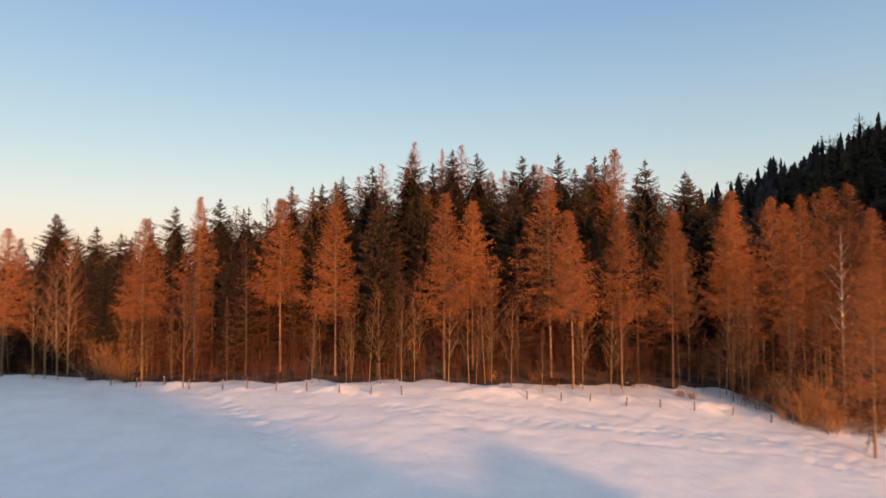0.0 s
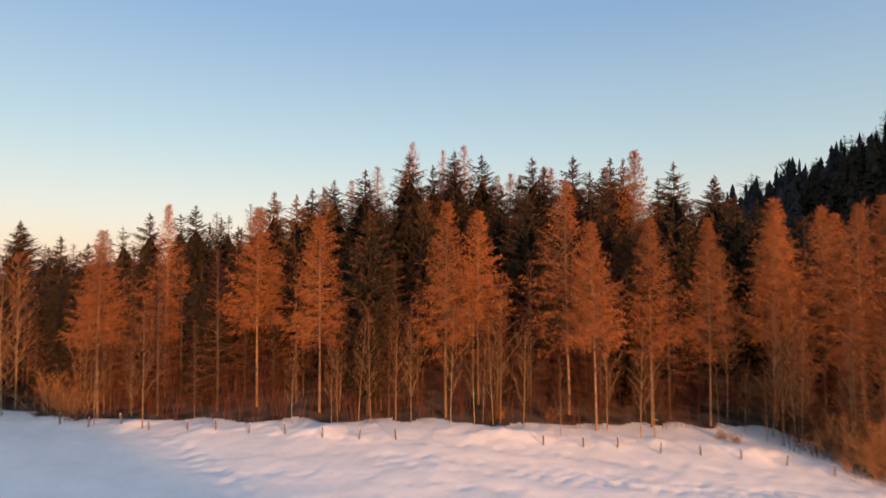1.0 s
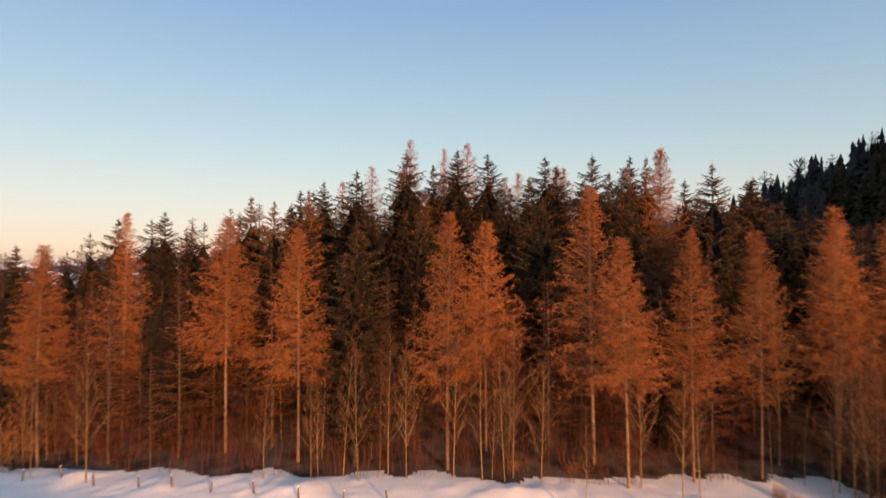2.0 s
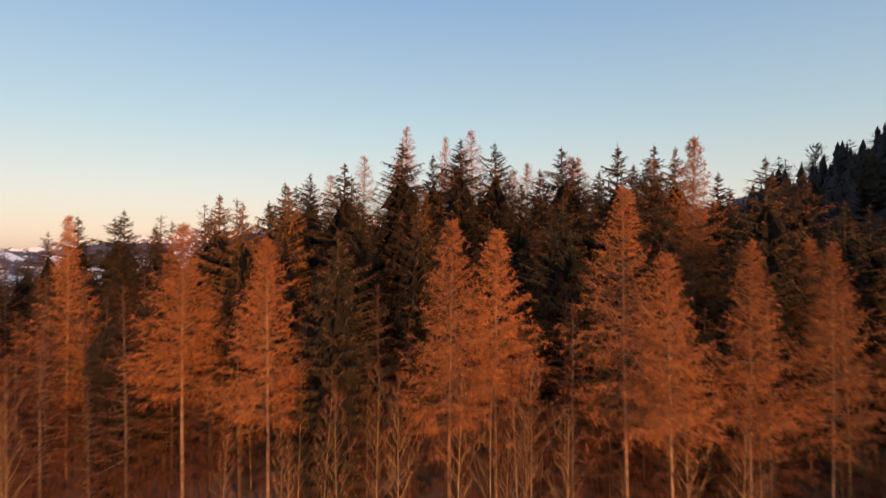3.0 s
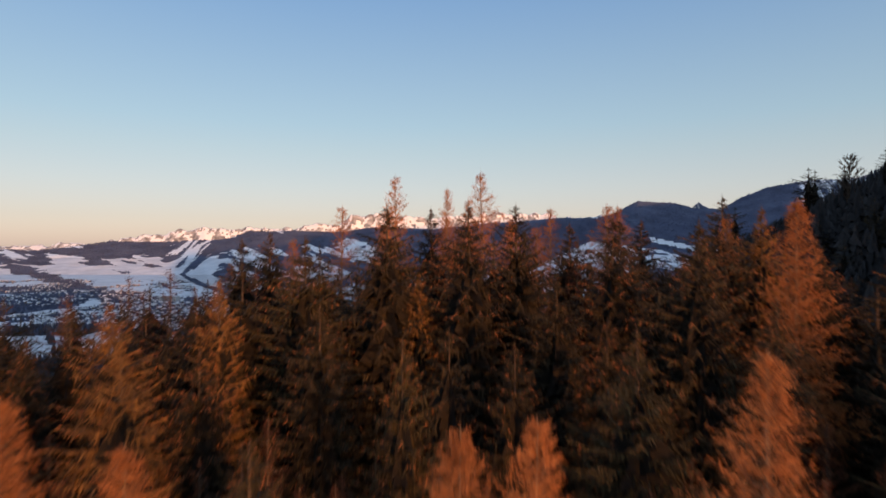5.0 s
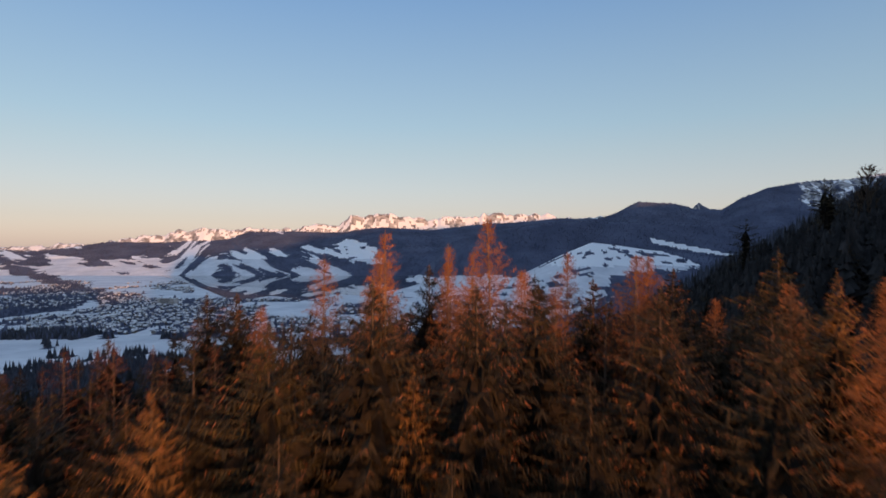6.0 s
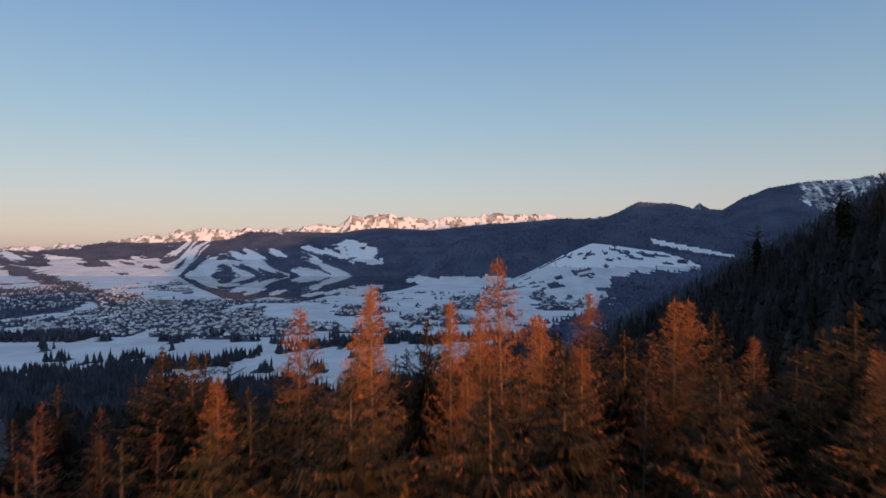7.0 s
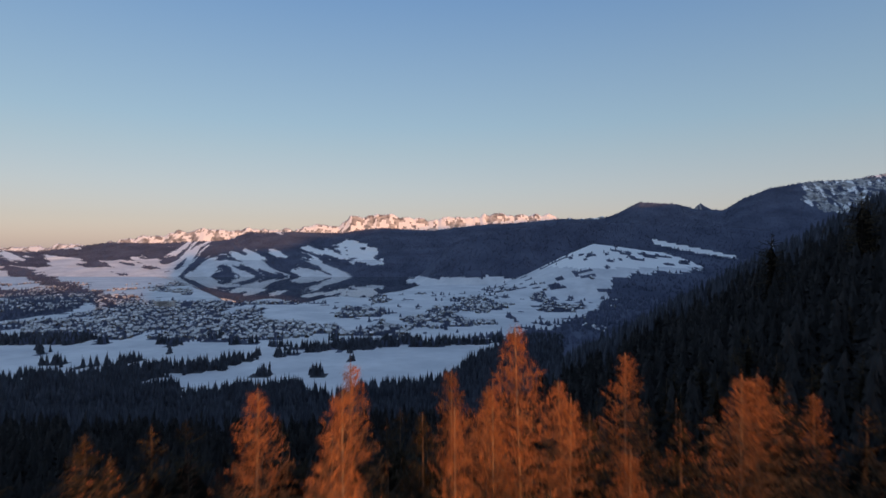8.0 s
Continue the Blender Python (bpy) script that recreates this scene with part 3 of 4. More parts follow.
def bush_meshes(seed, h=3.0, wide=1.9, stems=46):
    """Brushwood: thin crooked stems from a wide foot, forked into many fine twigs."""
    rng = random.Random(seed)
    st = Shell()
    tw = Shell()
    for k in range(stems):
        w, r = rng.uniform(0, 6.28), rng.random() ** 0.5
        foot = Vector((math.cos(w) * 0.9 * r, math.sin(w) * 0.7 * r, -0.2))
        tilt = rng.uniform(0, 6.28)
        way = Vector((math.cos(w) * r * wide / h * 0.6 + 0.35 * math.cos(tilt), math.sin(w) * r * wide / h * 0.6 + 0.35 * math.sin(tilt), 1))
        line = line_of(foot, way, h * rng.uniform(0.3, 1.1), 5, Vector((0, 0, 0.2)), 0.20, rng)
        st.tube(line, [0.016, 0.014, 0.011, 0.009, 0.006, 0.003], 3)
        for i in range(5):
            s = rng.uniform(0.25, 0.95)
            out = Vector((rng.uniform(-1, 1), rng.uniform(-1, 1), rng.uniform(0.2, 1.2))).normalized()
            fork = line_of(along(line, s), out, h * rng.uniform(0.12, 0.3), 2, Vector((0, 0, 0.3)), 0.2, rng)
            tw.tube(fork, [0.008, 0.006, 0.003], 3)
            for m in range(6):
                tw.spike(along(fork, rng.random()), (out + Vector((rng.uniform(-1, 1), rng.uniform(-1, 1), rng.uniform(-0.3, 0.8)))).normalized() * rng.uniform(0.15, 0.5), 0.008)
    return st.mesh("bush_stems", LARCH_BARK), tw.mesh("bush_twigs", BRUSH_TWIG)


def tree_thing(name, meshes, label, category, group, names=("trunk", "crown")):
    thing = tagged(new(name), label, category, group)
    for n, me in zip(names, meshes):
        part(n, me, thing)
    return thing


class Kind:
    """Some alike trees with different meshes; plants copies of them."""

    def __init__(self, name, sets, tall, label, category, group, names=("trunk", "crown")):
        self.name, self.sets, self.tall, self.label, self.category, self.group, self.names = name, sets, tall, label, category, group, names
        self.first, self.count = {}, 0

    def plant(self, x, y, tall, turn=None, girth=1.0, which=None, lean=0.0, label="", z=None):
        k = self.count % len(self.sets) if which is None else which
        self.count += 1
        s = tall / self.tall
        turn = GROW.uniform(0, 360) if turn is None else turn
        z = on_ground(x, y) if z is None else z
        m = pose(x, y, z - 0.05, 0, lean, 0) @ pose(0, 0, 0, 0, 0, turn) @ Matrix.Diagonal((s * girth, s * girth, s, 1))
        if k not in self.first:
            self.first[k] = tree_thing(self.name, self.sets[k], self.label, self.category, self.group, self.names)
            ob = self.first[k]
            ob.matrix_basis = m
        else:
            ob = copy_thing_at(self.first[k], m)
        if label:
            ob["label"] = label
        PLANTED.append((x, y))
        return ob


def copy_thing_at(ob, m):
    """copy_thing keeps the first one's scale, so take it out of the pose."""
    made = copy_thing(ob, m)
    made.matrix_basis = m
    return made


GROW = random.Random(11)
PLANTED = []
LARCH = Kind("larch", [larch_meshes(s, spread=w, low=l, full=f) for s, w, l, f in ((1, 4.2, 0.33, 0.80), (2, 3.8, 0.38, 0.74), (3, 4.5, 0.28, 0.86), (4, 3.7, 0.40, 0.72), (5, 4.1, 0.34, 0.80))], 19.0, "leafless larch with feathery orange-brown twigs at the wood's edge", "larch tree", "larches of the wood")
INNER_LARCH = Kind("larch", [larch_meshes(s, 18.0, 3.0, 0.20, 90, 40, 1.9, 0.0, DARK_TWIG) for s in (12, 13)], 18.0, "leafless larch inside the wood, its twigs darkened as in shade", "larch tree", "larches of the wood")
SLIM_LARCH = Kind("larch", [larch_meshes(s, 24.0, 3.9, 0.40, 220, 92, 1.65, 0.12, None, 0.82, 0.15) for s in (8, 9)], 24.0, "tall slim leafless larch standing above the spruces", "larch tree", "larches of the wood")
SPRUCE = Kind("spruce", [spruce_meshes(s, spread=w, low=l, dry=c) for s, w, l, c in ((21, 3.2, 0.10, 0.14), (22, 2.7, 0.14, 0.4), (23, 3.5, 0.12, 0.14), (24, 2.5, 0.2, 0.5), (25, 3.0, 0.16, 0.26))], 22.0, "dark green spruce with drooping branches", "spruce tree", "spruces of the wood")
SUNLIT_SPRUCE = Kind("spruce", [spruce_meshes(s, spread=w, low=0.12, dry=c, needles=SUNLIT_NEEDLE) for s, w, c in ((26, 2.9, 0.5), (27, 3.3, 0.2))], 22.0, "spruce hung with many dry cones, coloured golden as in low sun", "spruce tree", "spruces of the wood")
OLIVE_SPRUCE = Kind("spruce", [spruce_meshes(s, spread=w, low=0.12, dry=c, needles=OLIVE_NEEDLE) for s, w, c in ((28, 3.3, 0.2), (29, 3.0, 0.45))], 22.0, "olive-green spruce hung with brown cones", "spruce tree", "spruces of the wood")
INNER_SPRUCE = Kind("spruce", [spruce_meshes(s, 20.0, w, 0.04, 32, 6, 13, 0.03, steep=0.62, broad=1.25, core=0.45) for s, w in ((36, 3.2), (37, 2.8), (38, 3.5))], 20.0, "dark spruce standing close inside the wood", "spruce tree", "spruces of the wood")
FAR_SPRUCE = Kind("spruce", [spruce_meshes(s, 20.0, w, 0.06, 26, 6, 10, 0.0, steep=0.72, broad=1.6, core=0.22) for s, w in ((31, 2.9), (32, 2.6), (33, 3.2))], 20.0, "dark spruce on the shaded slope behind the wood", "spruce tree", "spruces on the slope")
BARE = Kind("young_tree", [broadleaf_meshes(s, 10.0, w, stem=0.045) for s, w in ((41, 0.26), (42, 0.32), (43, 0.22), (44, 0.30))], 10.0, "slender leafless young tree with pale sunlit bark", "broadleaf tree", "bare young trees")
TALL_BARE = Kind("bare_tree", [broadleaf_meshes(s, 15.0, 0.26, 36, 66, 0.24, stem=0.085, twig=RUST_TWIG) for s in (51, 52, 53)], 15.0, "leafless broadleaf tree with reddish brown twigs", "broadleaf tree", "bare broadleaf trees")
BIRCH = Kind("birch", [broadleaf_meshes(61, 17.0, 0.22, 26, 22, 0.4, BIRCH_BARK, stem=0.15)], 17.0, "leafless birch with white bark and a forked stem", "birch tree", "birches")
HILL_TREE = Kind("bare_tree", [broadleaf_meshes(55, 15.0, 0.36, 40, 60, 0.28, SPRUCE_BARK, SPRUCE_BARK, 0.22, 3.2)], 15.0, "leafless round-crowned tree among spruces on the hill", "broadleaf tree", "bare broadleaf trees")
BUSH = Kind("bush", [bush_meshes(s) for s in (71, 72, 73)], 3.0, "leafless brushwood growing through the snow", "bush", "bushes at the wood's edge", ("stem", "brush"))


def top_tree(kind, x, y, top, **more):
    """A tree whose tip stands at the given height."""
    z = on_ground(x, y)
    return kind.plant(x, y, top - z, z=z, **more)


# ------------------------------------------------------------------ the wood: the trees that can be told apart
# larches along the edge: x, y, height of the tip, girth
for x, y, top, girth in (
    (-49.0, 68.0, 16.5, 1.0), (-30.8, 63.0, 17.2, 0.95), (-27.7, 69.3, 20.3, 0.75), (-16.7, 63.8, 19.4, 1.0),
    (-10.5, 61.5, 18.5, 1.0), (0.6, 59.9, 19.5, 1.0), (3.6, 63.0, 19.0, 0.95), (11.6, 61.8, 21.7, 1.0),
    (13.1, 58.3, 17.5, 0.95), (18.3, 59.9, 18.3, 0.85), (23.8, 61.0, 18.2, 0.8), (30.2, 62.0, 18.8, 0.9),
    (34.6, 62.0, 19.4, 1.0), (38.5, 66.0, 19.0, 0.9), (24.4, 82.0, 28.6, 0.85), (-58.0, 74.0, 17.0, 1.0), (-66.0, 82.0, 17.5, 1.0),
    (-55.0, 79.0, 16.0, 0.9), (-62.0, 78.0, 15.5, 0.9), (-75.0, 90.0, 18.0, 1.0), (43.5, 60.0, 18.0, 0.9),
    (31.5, 64.0, 20.3, 0.95), (37.0, 60.5, 19.4, 0.9), (41.0, 63.5, 20.5, 1.0), (45.5, 66.0, 21.5, 1.0), (48.0, 61.0, 20.5, 1.0), (27.6, 69.3, 18.6, 0.8),
):
    top_tree(LARCH, x, y, top, girth=girth)
# slim larches among the spruces
for x, y, top, girth in (
    (-3.5, 88.4, 31.0, 1.0), (0.6, 89.8, 30.2, 0.7), (0.9, 104.5, 28.6, 1.1), (3.0, 106.5, 27.0, 1.1), (7.9, 104.4, 27.8, 1.2), (29.8, 115.0, 24.6, 1.2), (4.3, 96.8, 32.3, 1.1), (11.7, 105.0, 29.6, 1.1), (15.5, 98.6, 29.4, 1.35),
    (17.2, 99.4, 29.4, 1.3), (-9.3, 97.2, 29.1, 1.2), (8.3, 93.5, 27.2, 1.2), (-11.5, 90.0, 26.0, 1.1), (1.5, 88.0, 26.4, 1.2), (-5.4, 93.7, 27.4, 1.2), (-5.1, 101.5, 29.6, 1.0), (-21.9, 103.3, 23.8, 1.1), (22.8, 89.0, 27.8, 1.0), (2.4, 95.5, 29.7, 1.0), (6.8, 99.0, 28.2, 1.2),
):
    top_tree(SLIM_LARCH, x, y, top, girth=girth)
# spruces of a lighter colour than the rest, this first set golden to imitate sunlight
for x, y, top, girth in ((-18.2, 74.4, 22.3, 0.95), (-14.3, 68.1, 21.2, 0.8), (-13.4, 77.6, 23.4, 0.7), (-1.4, 81.8, 23.6, 0.6), (24.4, 86.5, 28.4, 0.8)):
    top_tree(SUNLIT_SPRUCE, x, y, top, girth=1.4 * girth)
# olive ones: yellower needles, some trees only lightened to look sunlit
for x, y, top, girth in ((24.5, 93.1, 29.8, 0.95), (-6.1, 60.8, 18.9, 0.95), (-9.0, 81.4, 26.0, 1.05), (-1.6, 68.2, 21.2, 0.7), (9.0, 68.0, 21.6, 0.9), (23.8, 68.3, 24.5, 0.9), (31.0, 70.5, 21.5, 1.0)):
    top_tree(OLIVE_SPRUCE, x, y, top, girth=1.4 * girth)
# spruces that rise above the rest
for x, y, top, girth in (
    (-3.7, 82.4, 28.1, 1.05), (1.9, 80.6, 28.1, 1.0), (5.7, 84.2, 28.4, 0.9), (11.5, 80.8, 27.4, 0.95),
    (15.5, 77.0, 27.0, 0.8), (-0.8, 94.0, 28.8, 0.8), (-15.1, 94.2, 26.7, 0.85),
    (-29.3, 80.1, 21.4, 1.0), (-39.5, 90.4, 21.5, 0.95), (-15.8, 80.0, 22.3, 0.9), (-19.3, 99.4, 26.2, 0.9), (-25.3, 77.8, 19.8, 0.7),
    (-33.0, 95.0, 20.6, 0.8), (-48.6, 85.4, 18.0, 1.0), (-45.5, 86.0, 17.2, 0.9), (-61.8, 97.0, 21.0, 0.9), (-57.0, 90.0, 20.2, 1.0),
    (7.4, 79.0, 23.8, 0.85), (9.0, 73.5, 21.5, 0.9), (3.9, 71.5, 20.5, 0.75),
    (14.0, 88.0, 27.5, 0.9), (19.5, 85.0, 26.4, 0.9), (22.4, 90.0, 27.4, 0.8), (32.2, 78.0, 24.8, 0.95), (38.0, 90.0, 26.2, 0.9),
    (33.5, 94.0, 25.0, 0.9), (18.0, 73.0, 22.5, 0.8), (27.0, 74.0, 22.0, 0.9), (-12.5, 72.5, 20.0, 0.9),
    (-6.7, 75.2, 22.0, 0.9), (-20.6, 69.5, 17.5, 0.75), (21.5, 67.5, 18.4, 0.9), (35.0, 73.0, 21.4, 0.9),
    (12.2, 97.0, 27.6, 0.95), (-4.9, 99.0, 26.4, 0.9), (8.2, 100.5, 27.0, 0.9), (21.0, 104.0, 28.2, 0.95), (27.0, 100.0, 27.3, 0.9), (29.5, 88.0, 26.0, 0.9),
):
    top_tree(SPRUCE, x, y, top, girth=1.42 * girth)

# the rest of the wood stands between them
def free_spot(x, y, gap):
    return all((x - a) ** 2 + (y - b) ** 2 > gap * gap for a, b in PLANTED)


def crown_limit(x, y):
    """How high the nameless trees reach, so that they stay below their taller neighbours."""
    inside = y - float(edge(np.array([x]))[0])
    return on_ground(x, y) + 11 + 9 * min(1, inside / 26) + GROW.uniform(-2.5, 1.0)


for k in range(1500):
    x, y = GROW.uniform(-84, 58), GROW.uniform(60, 112)
    inside = y - float(edge(np.array([x]))[0])
    if inside < 5 or not free_spot(x, y, 4.3 if y < 84 else 3.5):
        continue
    kind = INNER_SPRUCE if GROW.random() < 0.80 else INNER_LARCH
    top_tree(kind, x, y, crown_limit(x, y), girth=GROW.uniform(0.95, 1.25))
for k in range(160):
    x, y = GROW.uniform(-70, -33), GROW.uniform(69, 100)
    if y - float(edge(np.array([x]))[0]) > 4 and free_spot(x, y, 2.7):
        top_tree(INNER_SPRUCE, x, y, GROW.uniform(11.5, 15.0), girth=GROW.uniform(0.95, 1.25))

# larches with shade-darkened twigs close the gaps in the first rows
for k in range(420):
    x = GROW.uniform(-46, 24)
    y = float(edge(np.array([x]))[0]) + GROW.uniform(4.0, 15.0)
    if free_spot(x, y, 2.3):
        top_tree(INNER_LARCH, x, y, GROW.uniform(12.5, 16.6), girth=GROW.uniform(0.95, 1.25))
# and spruces the view out at the back
for k in range(260):
    x, y = GROW.uniform(-20, 40), GROW.uniform(94, 114)
    if free_spot(x, y, 2.6):
        top_tree(INNER_SPRUCE, x, y, GROW.uniform(21.5, 25.2), girth=GROW.uniform(0.95, 1.2))

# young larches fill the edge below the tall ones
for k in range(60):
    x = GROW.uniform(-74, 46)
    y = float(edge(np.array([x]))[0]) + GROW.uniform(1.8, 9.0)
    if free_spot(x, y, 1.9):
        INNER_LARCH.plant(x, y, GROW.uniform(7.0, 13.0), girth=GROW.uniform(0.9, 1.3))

# slender young trees in front, singly and in clumps
for k in range(46):
    x = GROW.uniform(-62, 44)
    y = float(edge(np.array([x]))[0]) + GROW.uniform(0.2, 7.5)
    if free_spot(x, y, 0.8):
        BARE.plant(x, y, GROW.uniform(6.0, 11.5), girth=GROW.uniform(0.8, 1.2), lean=GROW.uniform(-3, 3))
for x, y, tall in ((-25.1, 59.6, 10.8), (-30.0, 61.0, 8.0), (-40.5, 64.5, 13.5), (-42.5, 65.5, 12.5), (-44.5, 66.5, 12.0), (1.0, 58.6, 10.0), (3.0, 58.4, 9.5), (5.2, 59.0, 9.0), (-2.3, 58.6, 9.5), (-3.6, 59.0, 10.0), (7.0, 58.0, 8.5), (-12.3, 59.0, 7.0), (-9.0, 59.0, 7.5), (16.4, 57.2, 9.0), (17.5, 57.0, 7.5), (9.8, 56.8, 6.0)):
    BARE.plant(x, y, tall)
for x, y, tall in ((-41.0, 67.0, 15.0), (26.5, 63.5, 15.0), (33.0, 66.0, 16.0), (37.5, 61.5, 15.0), (40.0, 58.0, 14.5), (42.0, 64.0, 17.0), (36.0, 57.0, 10.0), (46.0, 57.0, 16.0), (28.5, 59.5, 11.0), (48.0, 66.0, 19.0), (52.0, 60.0, 18.0), (33.3, 56.5, 9.0), (38.0, 70.0, 19.0), (44.0, 70.0, 21.0), (31.0, 60.0, 13.0), (35.0, 59.0, 12.0), (38.5, 55.5, 12.0), (42.0, 56.0, 14.0), (29.5, 57.0, 9.5), (45.0, 62.0, 17.0), (33.8, 63.5, 15.0), (40.5, 62.0, 15.5)):
    TALL_BARE.plant(x, y, tall)
BIRCH.plant(38.9, 57.5, 17.5)
top_tree(LARCH, 33.0, 45.5, 13.3, girth=1.0, label="lone leafless larch in the snow before the wood")
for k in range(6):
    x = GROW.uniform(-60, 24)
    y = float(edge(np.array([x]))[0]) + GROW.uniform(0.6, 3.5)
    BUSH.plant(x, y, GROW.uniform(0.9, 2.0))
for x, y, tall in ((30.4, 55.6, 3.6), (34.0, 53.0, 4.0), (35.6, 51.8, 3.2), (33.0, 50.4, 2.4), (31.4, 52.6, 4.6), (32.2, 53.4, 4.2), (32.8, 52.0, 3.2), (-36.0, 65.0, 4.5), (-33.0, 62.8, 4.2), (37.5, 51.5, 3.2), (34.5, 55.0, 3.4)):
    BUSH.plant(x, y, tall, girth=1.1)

# thickets of thin stems and twigs under and between the first trees, past counting
brush = Shell()
br = random.Random(77)
for k in range(6400):
    x = br.uniform(-78, 54)
    inside = 1.2 + 15 * br.random() ** 1.2
    y = float(edge(x)) + inside
    if fog_noise(np.array([x / 3.1]), np.array([y / 3.1 + 9]))[0] < 0.36:
        continue
    foot = Vector((x, y, float(land(x, y)) - 0.1))
    tall = br.uniform(1.0, 3.2) + 3.4 * br.random() * min(1, inside / 6)
    stem = Vector((br.uniform(-0.25, 0.25), br.uniform(-0.25, 0.25), 1)) * tall
    brush.spike(foot, stem, br.uniform(0.012, 0.024))
    for j in range(7):
        t = br.uniform(0.25, 0.95)
        brush.spike(foot + stem * t, Vector((br.uniform(-1, 1), br.uniform(-1, 1), br.uniform(0.1, 1.2))).normalized() * br.uniform(0.35, 1.0) * (1.2 - 0.6 * t), 0.011)
tagged(new("thicket", brush.mesh("thicket", DARK_TWIG)), "reddish brown leafless thicket at the foot of the wood", "thicket", kind="stuff")

# spruces on the slope behind and on the hill beside it
slope_count = 0
for k in range(1500):
    y = 112 + 75 * GROW.random()
    x = GROW.uniform(-0.35, 0.95) * (y - 30)
    if slope_count >= 150 or not free_spot(x, y, 5.0):
        continue
    slope_count += 1
    FAR_SPRUCE.plant(x, y, GROW.uniform(14, 19) * (0.8 if x < 20 else 1.0 if x < 60 else 0.78), girth=GROW.uniform(0.9, 1.15))
for x, y, top in ((125.9, 247.0, 53.2), (150.8, 244.8, 59.4), (114.4, 275.3, 41.6), (131.0, 252.0, 53.0), (140.0, 250.0, 54.5), (158.0, 240.0, 62.0)):
    top_tree(FAR_SPRUCE, x, y, top, girth=1.55)
top_tree(HILL_TREE, 133.3, 239.0, 55.7, girth=1.1)

# ------------------------------------------------------------------ far woods: past counting
def far_woods(name, count, y_lo, y_hi, b_lo, b_hi, tall, wide, label, seed, tiers=2, points=5, where=None, mat=None):
    """A crowd of jagged conifers wherever woods() allows, all in one mesh."""
    rng = np.random.RandomState(seed)
    d = y_lo + (y_hi - y_lo) * rng.rand(count) - 67
    b = b_lo + (b_hi - b_lo) * rng.rand(count)
    x, y = b * d, d + 67
    ok = (where or woods)(x, y) & ~lake_shore(x, y)
    x, y = x[ok], y[ok]
    z = land(x, y)
    n = len(x)
    h = tall * (0.6 + 0.55 * rng.rand(n))
    r = wide * (0.6 + 0.6 * rng.rand(n))
    verts, faces = [], []
    for k in range(tiers):
        lo, hi = 0.92 * k / tiers, min(1.0, (k + (1.75 if tiers < 6 else 1.45)) / tiers) if k < tiers - 1 else 1.0
        girth = 1 - 0.82 * k / max(tiers - 1, 1) if tiers > 2 else (1.0, 0.62)[k]
        spin = 6.28 * rng.rand(n)
        for j in range(points):
            w = 2 * np.pi * j / points + spin
            rr = r * girth * (0.55 + 0.75 * rng.rand(n)) * (0.42 if tiers > 5 and j % 2 else 1.0)
            verts.append(np.stack([x + rr * np.cos(w), y + rr * np.sin(w), z + h * (lo - 0.05 + (0.07 if tiers < 6 else 0.11) * rng.rand(n))], -1))
        verts.append(np.stack([x + 0.04 * r, y, z + h * hi], -1))
    v = np.stack(verts, 1).reshape(-1, 3)
    step = points + 1
    base = np.arange(n)[:, None] * step * tiers
    for t in range(tiers):
        for j in range(points):
            faces.append(np.concatenate([base + t * step + j, base + t * step + (j + 1) % points, base + t * step + points], 1))
    f = np.stack(faces, 1).reshape(-1, 3)
    me = bpy.data.meshes.new(name)
    me.vertices.add(len(v))
    me.vertices.foreach_set("co", v.astype(np.float32).ravel())
    me.loops.add(3 * len(f))
    me.loops.foreach_set("vertex_index", f.astype(np.int32).ravel())
    me.polygons.add(len(f))
    me.polygons.foreach_set("loop_start", np.arange(0, 3 * len(f), 3, dtype=np.int32))
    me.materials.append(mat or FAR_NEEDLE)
    me.update(calc_edges=True)
    return tagged(new(name, me), label, "forest", kind="stuff")


# far conifers: bluish distance haze mixed into the base colour
FAR_NEEDLE = material("hazed_conifers", (0.064, 0.077, 0.126), (0.102, 0.120, 0.184), 0.006, 0.9, island=0.18)
# nearer slopes: darker, with only a trace of that haze
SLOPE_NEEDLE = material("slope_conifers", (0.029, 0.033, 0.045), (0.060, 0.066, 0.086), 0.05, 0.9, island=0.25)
# darker copy for the shaded hillside, so its trees merge into black
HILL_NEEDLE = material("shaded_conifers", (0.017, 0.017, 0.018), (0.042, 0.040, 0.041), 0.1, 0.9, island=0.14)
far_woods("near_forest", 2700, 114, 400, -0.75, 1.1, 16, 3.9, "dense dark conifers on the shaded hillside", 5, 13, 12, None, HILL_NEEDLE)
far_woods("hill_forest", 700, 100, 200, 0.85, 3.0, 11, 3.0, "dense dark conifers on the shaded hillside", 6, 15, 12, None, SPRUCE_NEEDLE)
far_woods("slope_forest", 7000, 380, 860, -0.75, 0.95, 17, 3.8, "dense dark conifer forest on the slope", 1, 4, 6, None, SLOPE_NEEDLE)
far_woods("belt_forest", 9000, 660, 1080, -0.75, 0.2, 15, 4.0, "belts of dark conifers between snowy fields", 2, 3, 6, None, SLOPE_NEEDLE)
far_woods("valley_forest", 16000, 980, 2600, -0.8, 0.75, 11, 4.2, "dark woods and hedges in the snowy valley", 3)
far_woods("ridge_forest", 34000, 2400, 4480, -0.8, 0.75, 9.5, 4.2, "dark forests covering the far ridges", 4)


# ------------------------------------------------------------------ the town in the valley
PLASTER = material("house_plaster", (0.17, 0.165, 0.165), (0.38, 0.365, 0.35), 0.05, 0.9, vary=0.3, island=0.35)
TIMBER = material("dark_timber", (0.06, 0.048, 0.042), (0.13, 0.10, 0.08), 0.3, 0.9, vary=0.3, island=0.3)
